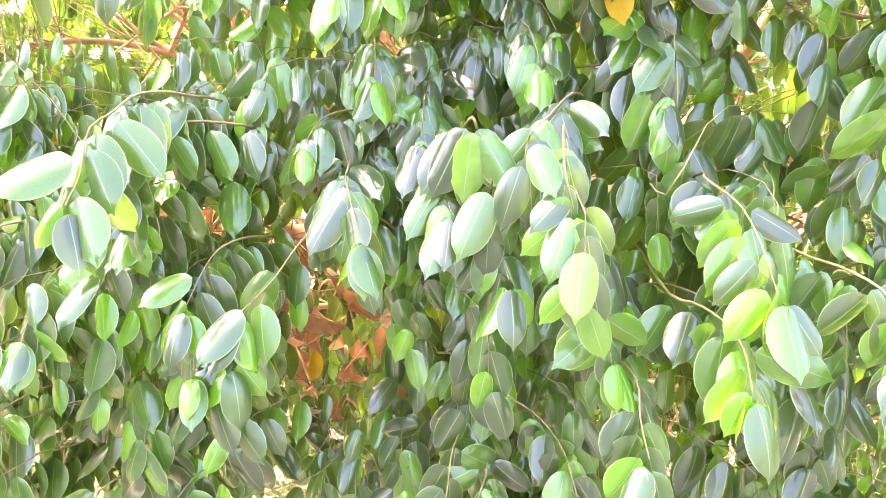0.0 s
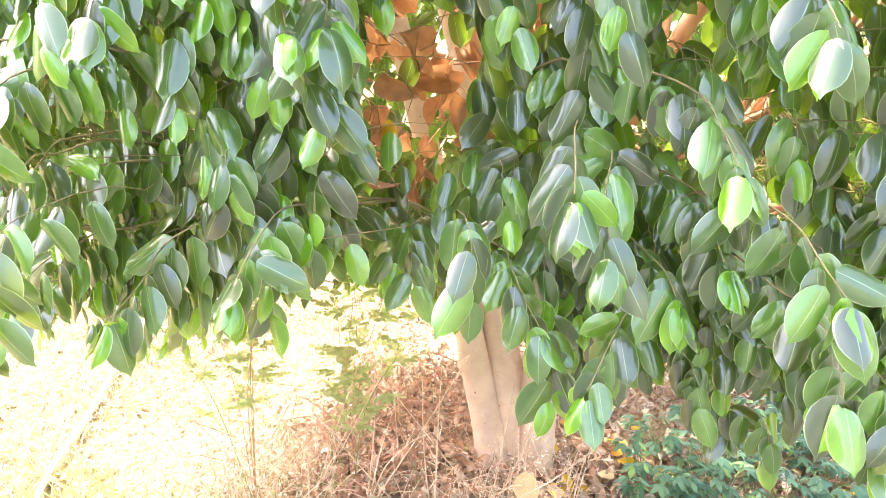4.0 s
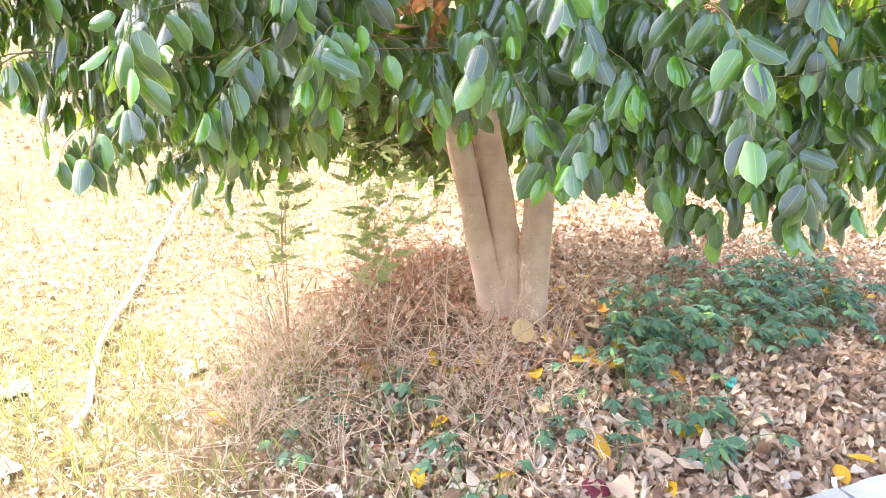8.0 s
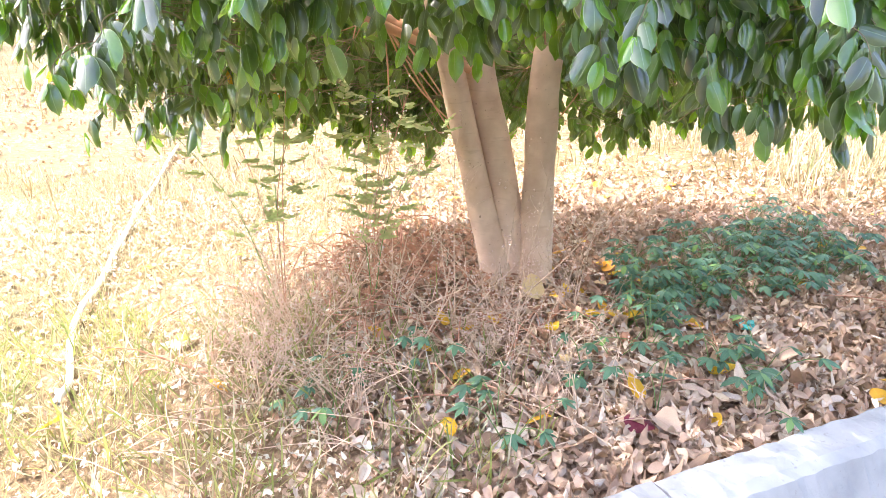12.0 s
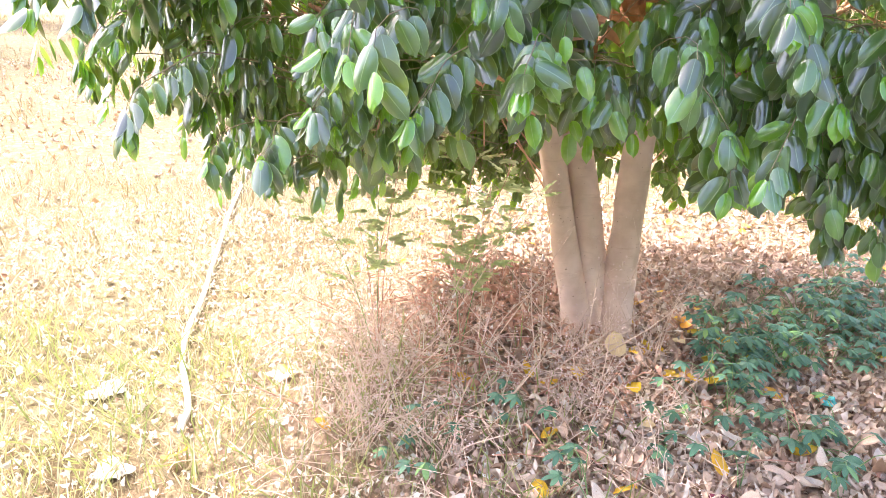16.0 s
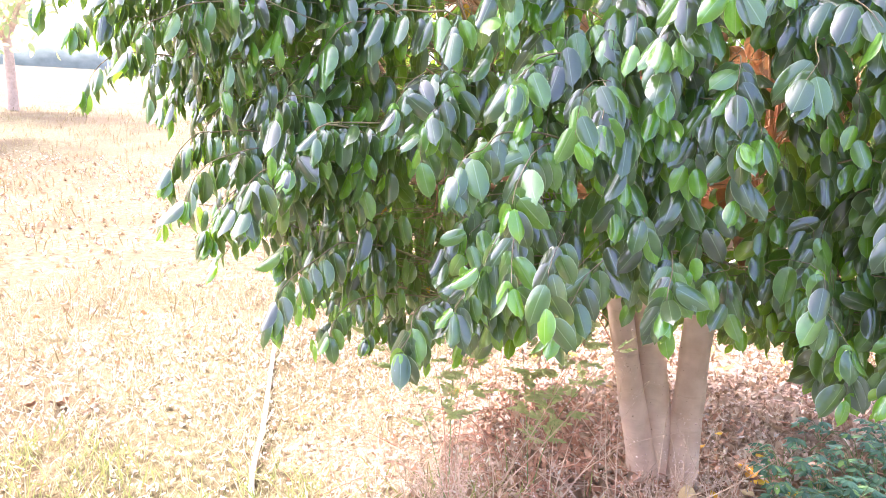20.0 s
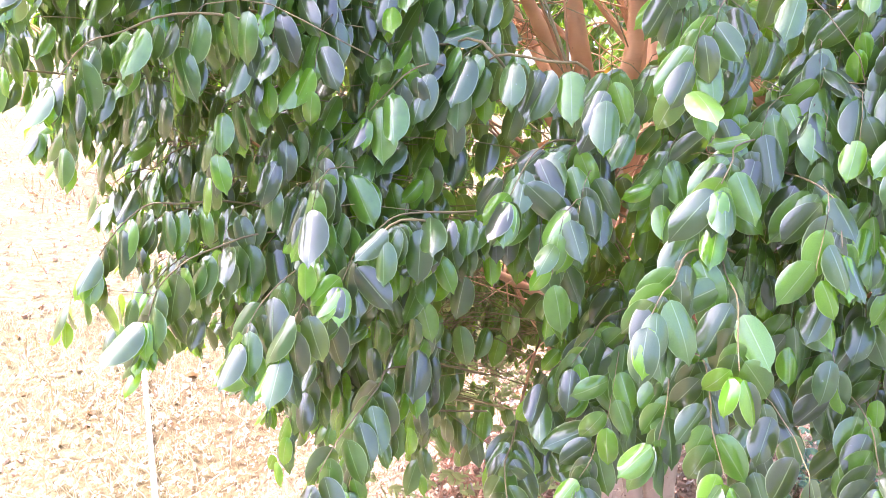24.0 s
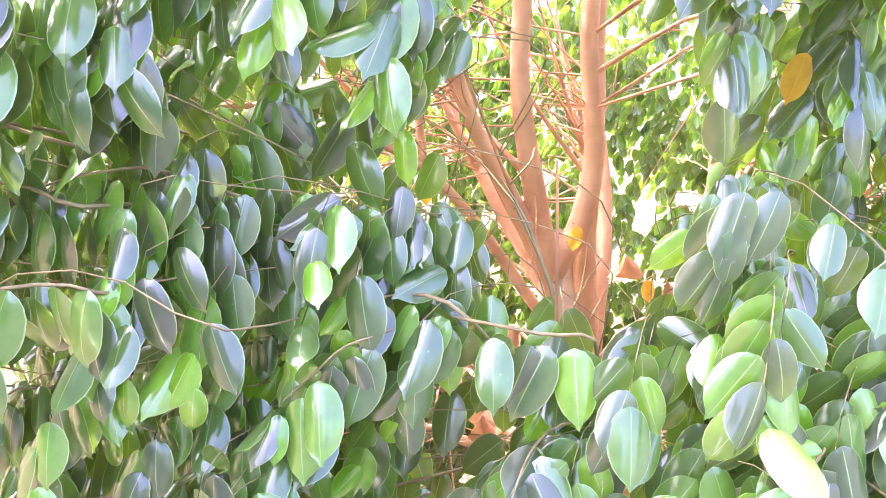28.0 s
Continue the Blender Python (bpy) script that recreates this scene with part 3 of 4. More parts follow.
def build_crown():
    hanging = np.stack([rng.uniform(-0.3, 0.3, 30), rng.uniform(1.36, 1.62, 30), rng.uniform(0.87, 1.12, 30)], -1)
    ends = np.vstack([KEY, hanging, spray_points(3300)])
    nodes = np.concatenate([l[len(l) // 3:] for l in BOUGHS])
    # side branches from the limbs to clusters of twigs
    hubs, pieces = [], []
    for k in range(110):
        e = ends[rng.integers(len(ends))]
        c = np.array([*AXIS, e[2]])
        h = c + (e - c) * rng.uniform(0.5, 0.72) + rng.normal(0, 0.05, 3) - (0, 0, 0.03)
        away = np.linalg.norm(h - CLEAR)
        h = CLEAR + (h - CLEAR) * max(1.0, 0.85 / away)
        n = nodes[np.argmin(np.linalg.norm((nodes - h) * (1, 1, 1.6) + (0, 0, 0.15), axis=1))]
        m = (n + h) / 2 + rng.normal(0, 0.04, 3) + (0, 0, 0.05)
        line = smooth_line([n, m, h], 8)
        if np.linalg.norm(h - n) > 0.08:
            stem_r = rng.uniform(0.0035, 0.007)
            V, F = tube_np(line, np.linspace(stem_r, 0.0025, 8), 6)
            child("branch", mesh_np("branch", V, F, None, (WARMBARK,)), ficus)
        hubs.append(line[3:])
    hubs = np.concatenate(hubs + [l[-6:] for l in BOUGHS])
    P, T, S, K, M = [], [], [], [], []

    def leafy(line, o, e, number, start):
        """Hangs leaves along a twig, alternately to its two sides."""
        had = len(P)
        out = np.array([e[0] - AXIS[0], e[1] - AXIS[1], 0.0])
        out = out / (np.linalg.norm(out) + 1e-6) - (0, 0.7 if e[1] < 2.0 else 0.0, 0)
        side = np.cross(o, (0, 0, 1.0))
        side /= np.linalg.norm(side) + 1e-6
        flat = np.array([o[0], o[1], 0.0]) / (np.hypot(o[0], o[1]) + 1e-6)
        big = rng.uniform(0.88, 1.12)
        last_at = len(line) - 1
        for j in range(number):
            f = start + (last_at - start) * j / (number - 1)
            a = min(int(f), last_at - 1)
            b = line[a] + (line[a + 1] - line[a]) * (f - a)
            sgn = 1 if j % 2 else -1
            d = flat * rng.uniform(0.0, 0.5) + side * sgn * rng.uniform(0.0, 0.65) + np.array([0, 0, -1.0]) + rng.normal(0, 0.15, 3)
            if rng.random() < 0.07:
                d[2] *= 0.25
            face = out + side * sgn * rng.uniform(-0.2, 0.55) + np.array([0, 0, rng.uniform(0.1, 0.75)]) + rng.normal(0, 0.22, 3)
            p = b + d / np.linalg.norm(d) * 0.012
            if in_gap(p + d * 0.04) and rng.random() < 0.85:
                continue
            P.append(p)
            T.append((d, face))
            young = j >= number - 2 and rng.random() < 0.5
            S.append(rng.uniform(0.044, 0.062) if young else rng.uniform(0.056, 0.076) * big)
            K.append(rng.integers(5) if p[1] < 1.25 and p[2] < 1.95 else 5 + rng.integers(2))
            M.append(1 if young else (2 if rng.random() < 0.0006 else 0))
        return len(P) - had

    for i, e in enumerate(ends):
        o = e - (*AXIS, e[2] - 0.1)
        o = o / np.linalg.norm(o) + rng.normal(0, 0.35, 3)
        o[2] = abs(o[2]) * 0.4
        o /= np.linalg.norm(o)
        length = rng.uniform(0.16, 0.28)
        h = hubs[np.argmin(np.linalg.norm(hubs - (e - o * length), axis=1))]
        s0 = e - o * length + (0, 0, 0.02)
        if np.linalg.norm(h - s0) > 0.14:
            h = s0 + (h - s0) * 0.14 / np.linalg.norm(h - s0)
        tip = e + o * 0.02 - (0, 0, rng.uniform(0.04, 0.09))
        line = smooth_line([h, s0, (s0 + e) / 2 + rng.normal(0, 0.008, 3) + (0, 0, 0.02), e + (0, 0, 0.01), tip], 10)
        if leafy(line, o, e, rng.integers(7, 12), 4.6) > 3:
            pieces.append(tube_np(line[::1 if e[1] < 1.3 else 3], np.linspace(0.0012, 0.0005, 10)[::1 if e[1] < 1.3 else 3], 3))
    for line in cascades(820):
        n = len(line)
        o = line[1] - line[0]
        o = o / np.linalg.norm(o)
        root = hubs[np.argmin(np.linalg.norm(hubs - line[0], axis=1))]
        root = line[0] + (root - line[0]) * min(1.0, 0.16 / (np.linalg.norm(root - line[0]) + 1e-6))
        curve = smooth_line([root, *line], n * 3)
        pieces.append(tube_np(curve[::1 if line[0, 1] < 1.3 else 2], np.linspace(0.0022, 0.0007, n * 3)[::1 if line[0, 1] < 1.3 else 2], 4))
        leafy(curve, o, line[-1], int(n * 3.4), 1.0)
        # a fan of leaves at the drooping tip
        for q in range(rng.integers(3, 6)):
            ang = rng.uniform(0, 6.28)
            d = np.array([math.cos(ang) * 0.55, math.sin(ang) * 0.55, -1.0]) + o * 0.3
            P.append(line[-1] + d * 0.008)
            T.append((d, np.array([math.cos(ang), math.sin(ang), 0.75]) + o * 0.6 + rng.normal(0, 0.15, 3)))
            young = q == 0 or rng.random() < 0.3
            S.append(rng.uniform(0.045, 0.06) if young else rng.uniform(0.056, 0.074))
            K.append(rng.integers(5) if line[-1, 1] < 1.25 and line[-1, 2] < 1.95 else 5 + rng.integers(2))
            M.append(1 if young else 0)
    # upright stems crowded inside the crown
    low = nodes[(nodes[:, 2] > 0.95) & (nodes[:, 2] < 1.6)]
    for k in range(64):
        n = low[rng.integers(len(low))]
        o = np.array([n[0] - AXIS[0], n[1] - AXIS[1], 0.0]) * 0.8 + rng.normal(0, 0.16, 3)
        e = n + np.array([o[0], o[1], rng.uniform(0.75, 1.1) if k < 12 else rng.uniform(0.35, 0.75)])
        line = smooth_line([n, n + (e - n) * 0.4 + (*rng.normal(0, 0.03, 2), 0), e], 9)
        thick = rng.uniform(0.011, 0.018) if k < 12 else rng.uniform(0.005, 0.01)
        kind = "limb" if k < 12 else "branch"
        child(kind, mesh_np(kind, *tube_np(line, np.linspace(thick, thick * 0.2, 9), 8), None, (WARMBARK,)), ficus)
        for q in range(4):
            b = line[rng.integers(2, 9)]
            t = b + rng.normal(0, 0.09, 3) + (0, 0, 0.08)
            pieces.append(tube_np(smooth_line([b, (b + t) / 2 + rng.normal(0, 0.015, 3), t], 5), np.linspace(0.0025, 0.001, 5), 4))
    # bare thin twigs inside the crown
    bare = []
    for k in range(420):
        n = nodes[rng.integers(len(nodes))]
        o = n - (*AXIS, n[2])
        o = o / (np.linalg.norm(o) + 1e-6) + rng.normal(0, 0.6, 3) + (0, 0, 0.2)
        e = n + o / np.linalg.norm(o) * rng.uniform(0.1, 0.4)
        bare.append(tube_np(smooth_line([n, (n + e) / 2 + rng.normal(0, 0.025, 3), e], 6), np.linspace(0.003, 0.001, 6), 4))
    child("bare_twigs", joined("bare_twigs", bare, WARMBARK), ficus, "bare reddish twigs inside the crown")["kind"] = "stuff"
    # a few leaves that have turned yellow
    for x, y, z, s in ((-0.165, 0.985, 1.32, 0.072), (-1.054, 1.35, 1.14, 0.065), (0.62, 1.05, 1.02, 0.06), (0.8, 1.1, 1.0, 0.06), (-0.62, 1.55, 1.56, 0.055), (-0.35, 1.5, 1.5, 0.05), (-0.1, 1.5, 1.52, 0.05), (-0.16, 1.55, 1.4, 0.05),
                       (0.3, 0.98, 1.72, 0.065), (-0.35, 1.05, 1.75, 0.06), (-0.1, 1.15, 1.14, 0.06)):
        P.append(np.array([x, y, z]))
        T.append((np.array([rng.normal(0, 0.2), -0.2, -1.0]), np.array([-0.4, -1.0, 0.3])))
        S.append(s)
        K.append(rng.integers(5))
        M.append(2)
    # dead brown leaves caught among the stems
    for k in range(130):
        z = rng.uniform(1.0, 1.5)
        P.append(np.array([rng.normal(-0.08, 0.17), rng.uniform(1.1, 1.5), z]))
        T.append((rng.normal(0, 0.5, 3) - (0, 0, 1.0), rng.normal(0, 0.5, 3) - (0.2, 1.0, -0.3)))
        S.append(rng.uniform(0.05, 0.085))
        K.append(7)
        M.append(3)
    P, S, K, M = np.array(P), np.array(S), np.array(K), np.array(M)
    D = np.array(T)
    turns = basis(D[:, 0], D[:, 1])
    child("twigs", joined("twigs", pieces, TWIG), ficus)["kind"] = "stuff"
    # the leaves nearest the kerb are single ones
    near = (P[:, 1] < 0.98) & (P[:, 2] > 0.7) & (P[:, 2] < 1.6) & (P[:, 0] > -0.75) & (P[:, 0] < 0.75)
    single = np.nonzero(near)[0]
    single = single[np.argsort(P[single, 1])][:300]
    rest = np.ones(len(P), bool)
    rest[single] = False
    fol = strewn("foliage", SHAPES, K[rest], P[rest], turns[rest], S[rest], (LEAF, YOUNG, YELLOW, DEAD), M[rest])
    child("foliage", fol, ficus, "dense glossy green drooping leaves")["kind"] = "stuff"
    meshes = {}
    for k, (v, f, t) in enumerate(SHAPES):
        for s, mt in enumerate((LEAF, YOUNG, YELLOW, DEAD)):
            meshes[k, s] = mesh_np("leaf", v, f, t, (mt,))
    for i in single:
        ob = child("leaf", meshes[int(K[i]), int(M[i])], ficus)
        m = Matrix(turns[i].tolist()).to_4x4()
        ob.matrix_basis = Matrix.Translation(P[i].tolist()) @ m @ Matrix.Scale(float(S[i]), 4)
    return len(P)


build_crown()


# ---- litter and plants on the ground ----
DRY = [blade(1.0, 0.5, 0.6, 0.2, -0.4, 0.08, rows=5, cols=3), blade(1.0, 0.45, 0.9, -0.25, 0.2, 0.1, rows=5, cols=3),
       blade(1.0, 0.55, 0.2, 0.4, 0.9, 0.1, rows=5, cols=3), blade(1.0, 0.4, 1.1, 0.5, 0.1, 0.05, rows=5, cols=3),
       blade(1.0, 0.6, 0.2, 0.6, -1.1, 0.28, False, rows=6, cols=4), blade(1.0, 0.32, 1.5, 0.75, 0.4, 0.2, rows=5, cols=3), blade(1.0, 0.7, 0.1, 0.15, 0.5, 0.3, False, rows=6, cols=4)]


def beyond_kerb(p):
    return (p - KERB_A) @ KERB_N


def lying(n, tilt=0.45):
    a = rng.uniform(0, 2 * np.pi, n)
    along = np.stack([np.cos(a), np.sin(a), rng.normal(0, tilt * 0.5, n)], -1)
    face = np.stack([rng.normal(0, tilt, n), rng.normal(0, tilt, n), np.where(rng.random(n) < 0.5, 1.0, -1.0)], -1)
    return basis(along, face)


def build_litter():
    n = 60000
    xy = np.stack([rng.uniform(-3.2, 3.6, n), rng.uniform(0.4, 5.2, n)], -1)
    q = np.hypot((xy[:, 0] - 0.75) / 1.9, (xy[:, 1] - 1.9) / 1.5)
    dens = np.clip(1.5 - q, np.where(xy[:, 1] > 3.0, 0.06, 0.27), 1) * (beyond_kerb(xy) > 0.02)
    xy = xy[rng.random(n) < dens]
    more = np.stack([rng.uniform(-0.6, 2.0, 16000), rng.uniform(0.7, 2.6, 16000)], -1)
    more = more[(beyond_kerb(more) > 0.015) & (rng.random(16000) < np.clip(2.3 - more[:, 1], 0.15, 1))]
    xy = np.vstack([xy, more])
    n = len(xy)
    z = height(xy[:, 0], xy[:, 1]) + rng.uniform(0.004, 0.034, n)
    P = np.column_stack([xy, z])
    S = (0.014 + 0.046 * rng.beta(1.6, 2.6, n)) * np.where(xy[:, 0] < -0.35 - 0.2 * (xy[:, 1] - 1.2), 0.52, 1.0)
    K = rng.integers(0, len(DRY), n)
    T = lying(n, 0.42)
    rusty = (rng.random(n) < 0.85 * np.exp(-(((xy[:, 0] + 0.15) / 0.6) ** 2 + ((xy[:, 1] - 2.0) / 0.5) ** 2))).astype(int)
    litter = tagged(new("leaf_litter"), "thick brown litter of dry curled fallen leaves", "leaf litter", kind="stuff")
    near = np.nonzero((xy[:, 1] < 1.5) & (xy[:, 0] > -0.3) & (xy[:, 0] < 1.1))[0]
    near = near[np.argsort(beyond_kerb(xy[near]))][:280]
    rest = np.ones(n, bool)
    rest[near] = False
    child("dry_leaves", strewn("dry_leaves", DRY, K[rest], P[rest], T[rest], S[rest], (LITTER, RUST), rusty[rest]), litter)["kind"] = "stuff"
    meshes = [mesh_np("dry_leaf", *s, (LITTER,)) for s in DRY]
    for i in near:
        ob = child("dry_leaf", meshes[K[i]], litter)
        ob.matrix_basis = Matrix.Translation(P[i].tolist()) @ Matrix(T[i].tolist()).to_4x4() @ Matrix.Scale(float(S[i] * 1.1), 4)
    m = 6500
    fx = np.stack([rng.uniform(-9, 3, m), rng.uniform(2.0, 9.0, m)], -1)
    fx = fx[(np.hypot(fx[:, 0] - 0.5, fx[:, 1] - 1.8) > 2.2)]
    m = len(fx)
    fp = np.column_stack([fx, height(fx[:, 0], fx[:, 1]) + rng.uniform(0.005, 0.03, m)])
    child("scattered_leaves", strewn("scattered_leaves", DRY, rng.integers(0, len(DRY), m), fp, lying(m, 0.6), rng.uniform(0.025, 0.06, m), (LITTER,), np.zeros(m, int)), litter)["kind"] = "stuff"
    # whitish flakes on the sunny side only: pale leaf bits and painted sun specks
    m = 5200
    fx = np.stack([rng.uniform(-2.8, 0.0, m), rng.uniform(0.6, 3.2, m)], -1)
    fx = fx[(beyond_kerb(fx) > 0.05) & (fx[:, 0] < -0.25 - 0.25 * (fx[:, 1] - 1.2) + rng.normal(0, 0.15, m))]
    m = len(fx)
    fp = np.column_stack([fx, height(fx[:, 0], fx[:, 1]) + rng.uniform(0.015, 0.04, m)])
    child("bleached_leaves", strewn("bleached_leaves", DRY, rng.integers(0, len(DRY), m), fp, lying(m, 0.4), rng.uniform(0.008, 0.026, m), (SUNLIT_PALE,), np.zeros(m, int)), litter)["kind"] = "stuff"
    # fallen yellow leaves
    fy = [mesh_np("fallen_yellow_leaf", *blade(1.0, 0.52, 0.2, 0.15, 0.3, 0.05), (YELLOW,)), mesh_np("fallen_yellow_leaf", *blade(1.0, 0.5, 0.5, 0.3, 0.2, 0.06), (YELLOW,))]
    spots = [(0.12, 1.09), (-0.12, 1.09), (0.18, 1.55), (-0.2, 1.42), (0.54, 1.28), (0.5, 1.85), (0.3, 1.6), (-0.1, 1.25)]
    spots += [(rng.uniform(-1.3, 1.9), rng.uniform(1.05, 3.3)) for _ in range(46)]
    spots += [(rng.uniform(0.2, 0.6), rng.uniform(1.55, 2.2)) for _ in range(14)]
    for x, y in spots:
        if beyond_kerb(np.array([x, y])) < 0.05:
            continue
        ob = tagged(new("fallen_leaf", fy[rng.integers(2)]), "yellow fallen leaf lying on the brown litter", "leaf", "fallen yellow leaves")
        ob.matrix_basis = Matrix.Translation((x, y, float(height(x, y)) + 0.03)) @ Matrix(lying(1, 0.3)[0].tolist()).to_4x4() @ Matrix.Scale(rng.uniform(0.058, 0.085), 4)
    # broad dry leaves gathered along the kerb
    broad = [blade(1.0, 0.62, 0.35, 0.3, -0.3, 0.12), blade(1.0, 0.5, 0.6, -0.2, 0.3, 0.1)]
    for k, (x, y, size) in enumerate(((0.06, 1.02, 0.1), (0.2, 1.0, 0.12), (0.34, 1.07, 0.11), (0.5, 1.16, 0.09), (0.62, 1.2, 0.1), (-0.04, 0.97, 0.09), (0.8, 1.36, 0.09), (0.42, 1.3, 0.085))):
        if beyond_kerb(np.array([x, y])) < 0.03:
            continue
        ob = tagged(new("fallen_leaf", mesh_np("fallen_leaf", *broad[k % 2], (LITTER,))), "broad curled grey-brown dry leaf beside the kerb", "leaf", "broad dry leaves")
        ob.matrix_basis = Matrix.Translation((x, y, float(height(x, y)) + 0.04)) @ Matrix(lying(1, 0.3)[0].tolist()).to_4x4() @ Matrix.Scale(size * 0.75, 4)
    flat = blade(1.0, 0.85, 0.1, 0.08, 0.2, 0.04, False)
    for x, y, s, mt, lab in ((0.15, 1.63, 0.085, PALE, "large pale cream dry leaf leaning by the trunk"), (0.36, 1.79, 0.055, PALE, "small pale cream dry leaf on the litter"),
                             (0.28, 1.08, 0.075, RED, "dark magenta fallen leaf beside the kerb"), (0.2, 1.33, 0.048, PALE, "pale dry leaf on the litter")):
        ob = tagged(new("fallen_leaf", mesh_np("fallen_leaf", *flat, (mt,))), lab, "leaf")
        tilt = Matrix.Rotation(rng.uniform(0, 6), 4, "Z") if s != 0.085 else pose(0, 0, 0, 55, 0, 20)
        ob.matrix_basis = Matrix.Translation((x, y, float(height(x, y)) + (0.06 if s == 0.085 else 0.04))) @ tilt @ Matrix.Scale(s, 4)


build_litter()


def crumpled(name, x, y, s, mat, label, category):
    bm = bmesh.new()
    bmesh.ops.create_icosphere(bm, subdivisions=2, radius=s)
    for v in bm.verts:
        v.co *= 0.7 + 0.6 * noise.noise(v.co * 55 + Vector((x * 9, y * 9, 0)))
        v.co.z *= 0.6
    me = bpy.data.meshes.new(name)
    bm.to_mesh(me)
    bm.free()
    me.materials.append(mat)
    ob = tagged(new(name, me), label, category)
    ob.location = (x, y, float(height(x, y)) + s * 0.55 + 0.012)


crumpled("foil_scrap", 0.748, 1.553, 0.03, TEAL, "crumpled teal-green wrapper scrap on the litter", "litter")
for x, y, s in ((-2.3, 2.03, 0.045), (-2.42, 2.0, 0.035), (-2.2, 2.1, 0.03)):
    crumpled("soil_clod", x, y, s, CLOD, "brown lump of dry soil in the grass", "clod")


def paper_scrap(x, y, size, seed):
    """A creased, folded sheet with an uneven edge."""
    r = np.random.default_rng(seed)
    g = np.linspace(-1, 1, 9)
    V = np.array([(u * size * (1 + 0.2 * math.sin(3 * v + seed)), v * size * 0.75 * (1 + 0.25 * math.sin(2 * u)), 0.0) for v in g for u in g])
    V[:, 2] = size * (0.12 * np.abs(np.sin(V[:, 0] / size * 3.1 + seed)) + 0.1 * np.abs(np.sin(V[:, 1] / size * 4.3 + V[:, 0] / size * 2)) + r.uniform(0, 0.07, 81))
    quads = [(j * 9 + i, j * 9 + i + 1, j * 9 + i + 10, j * 9 + i + 9) for j in range(8) for i in range(8)]
    n = len(V)
    rim = [i for i in range(9)] + [8 + 9 * j for j in range(1, 9)] + [80 - i for i in range(1, 9)] + [72 - 9 * j for j in range(1, 8)]
    faces = quads + [tuple(n + i for i in reversed(q)) for q in quads] + [(b, a, a + n, b + n) for a, b in zip(rim, rim[1:] + rim[:1])]
    me = bpy.data.meshes.new("paper_scrap")
    me.from_pydata(np.vstack([V, V - (0, 0, 0.0008)]).tolist(), [], faces)
    me.materials.append(PAPER)
    ob = tagged(new("paper_scrap", me), "white crumpled paper scrap in the grass", "litter", "paper scraps")
    ob.matrix_basis = Matrix.Translation((x, y, float(height(x, y)) + 0.008)) @ Matrix.Rotation(seed, 4, "Z")


for k, (x, y, size) in enumerate(((-1.4, 1.35, 0.05), (-0.24, 1.12, 0.025), (-1.16, 1.01, 0.045), (-0.9, 1.5, 0.04), (0.16, 1.42, 0.03))):
    paper_scrap(x, y, size, k + 1)


def build_pipe():
    line = smooth_line([(-1.06, 1.16, 0.03), (-1.11, 1.3, 0.03), (-1.29, 1.62, 0.035), (-1.42, 2.05, 0.03), (-1.62, 2.65, 0.03), (-1.9, 3.5, 0.03), (-2.3, 4.8, 0.09)], 60)
    line[:, 2] = height(line[:, 0], line[:, 1]) + 0.026 + 0.005 * np.sin(np.arange(60) * 0.6)
    V, F = tube_np(line, np.full(60, 0.0095), 10)
    tagged(new("irrigation_pipe", mesh_np("irrigation_pipe", V, F, None, (PIPE,))), "pale grey irrigation pipe lying in dry grass", "pipe")


build_pipe()


def grass(name, xy, lo, hi, width, mat, label, lean=0.6):
    n = len(xy)
    a = rng.uniform(0, 2 * np.pi, n)
    up = np.stack([np.cos(a) * lean * rng.random(n), np.sin(a) * lean * rng.random(n), np.ones(n)], -1)
    face = np.stack([np.cos(a), np.sin(a), np.full(n, 0.4)], -1)
    shape = [blade(1.0, width, 0.3, a0, 0.0, 0, False, rows=5, cols=2) for a0 in (0.0, 0.35, 0.6)]
    P = np.column_stack([xy, height(xy[:, 0], xy[:, 1]) - 0.003])
    me = strewn(name, shape, rng.integers(0, 3, n), P, basis(up, face), rng.uniform(lo, hi, n), (mat,), np.zeros(n, int))
    return tagged(new(name, me), label, "grass", kind="stuff")


def tufts(count, per, spread, xr, yr, test):
    c = np.stack([rng.uniform(*xr, count), rng.uniform(*yr, count)], -1)
    c = c[test(c)]
    return (c[:, None] + rng.normal(0, spread, (len(c), per, 2))).reshape(-1, 2)


sunny = lambda p: (beyond_kerb(p) > 0.06) & (p[:, 0] < -0.15 - 0.25 * (p[:, 1] - 1.2) + rng.normal(0, 0.25, len(p)))
grass("dry_grass", tufts(1500, 13, 0.06, (-3.5, 0.2), (0.3, 4.0), sunny), 0.04, 0.13, 0.034, STRAW, "short dry straw-coloured grass", 2.2)
grass("green_grass", tufts(450, 8, 0.035, (-2.2, 0.1), (0.3, 1.75), sunny), 0.05, 0.16, 0.03, GRASS, "sparse green grass blades among straw", 2.2)
grass("green_grass", tufts(40, 5, 0.03, (-1.1, 0.05), (0.85, 1.5), lambda p: beyond_kerb(p) > 0.1), 0.06, 0.15, 0.03, GRASS, "long green grass blades near the kerb", 2.2)
field = lambda p: (np.hypot(p[:, 0], p[:, 1] - 1.5) > 2.3) & (p[:, 1] > 1.0)
grass("field_grass", tufts(3000, 7, 0.09, (-14, 9), (1.0, 18), field), 0.06, 0.16, 0.05, FIELD, "dry yellow grass over the open field", 1.2)
tall = lambda p: (p[:, 0] > 1.5 + 0.3 * (p[:, 1] - 3)) | (p[:, 1] > 4.0)
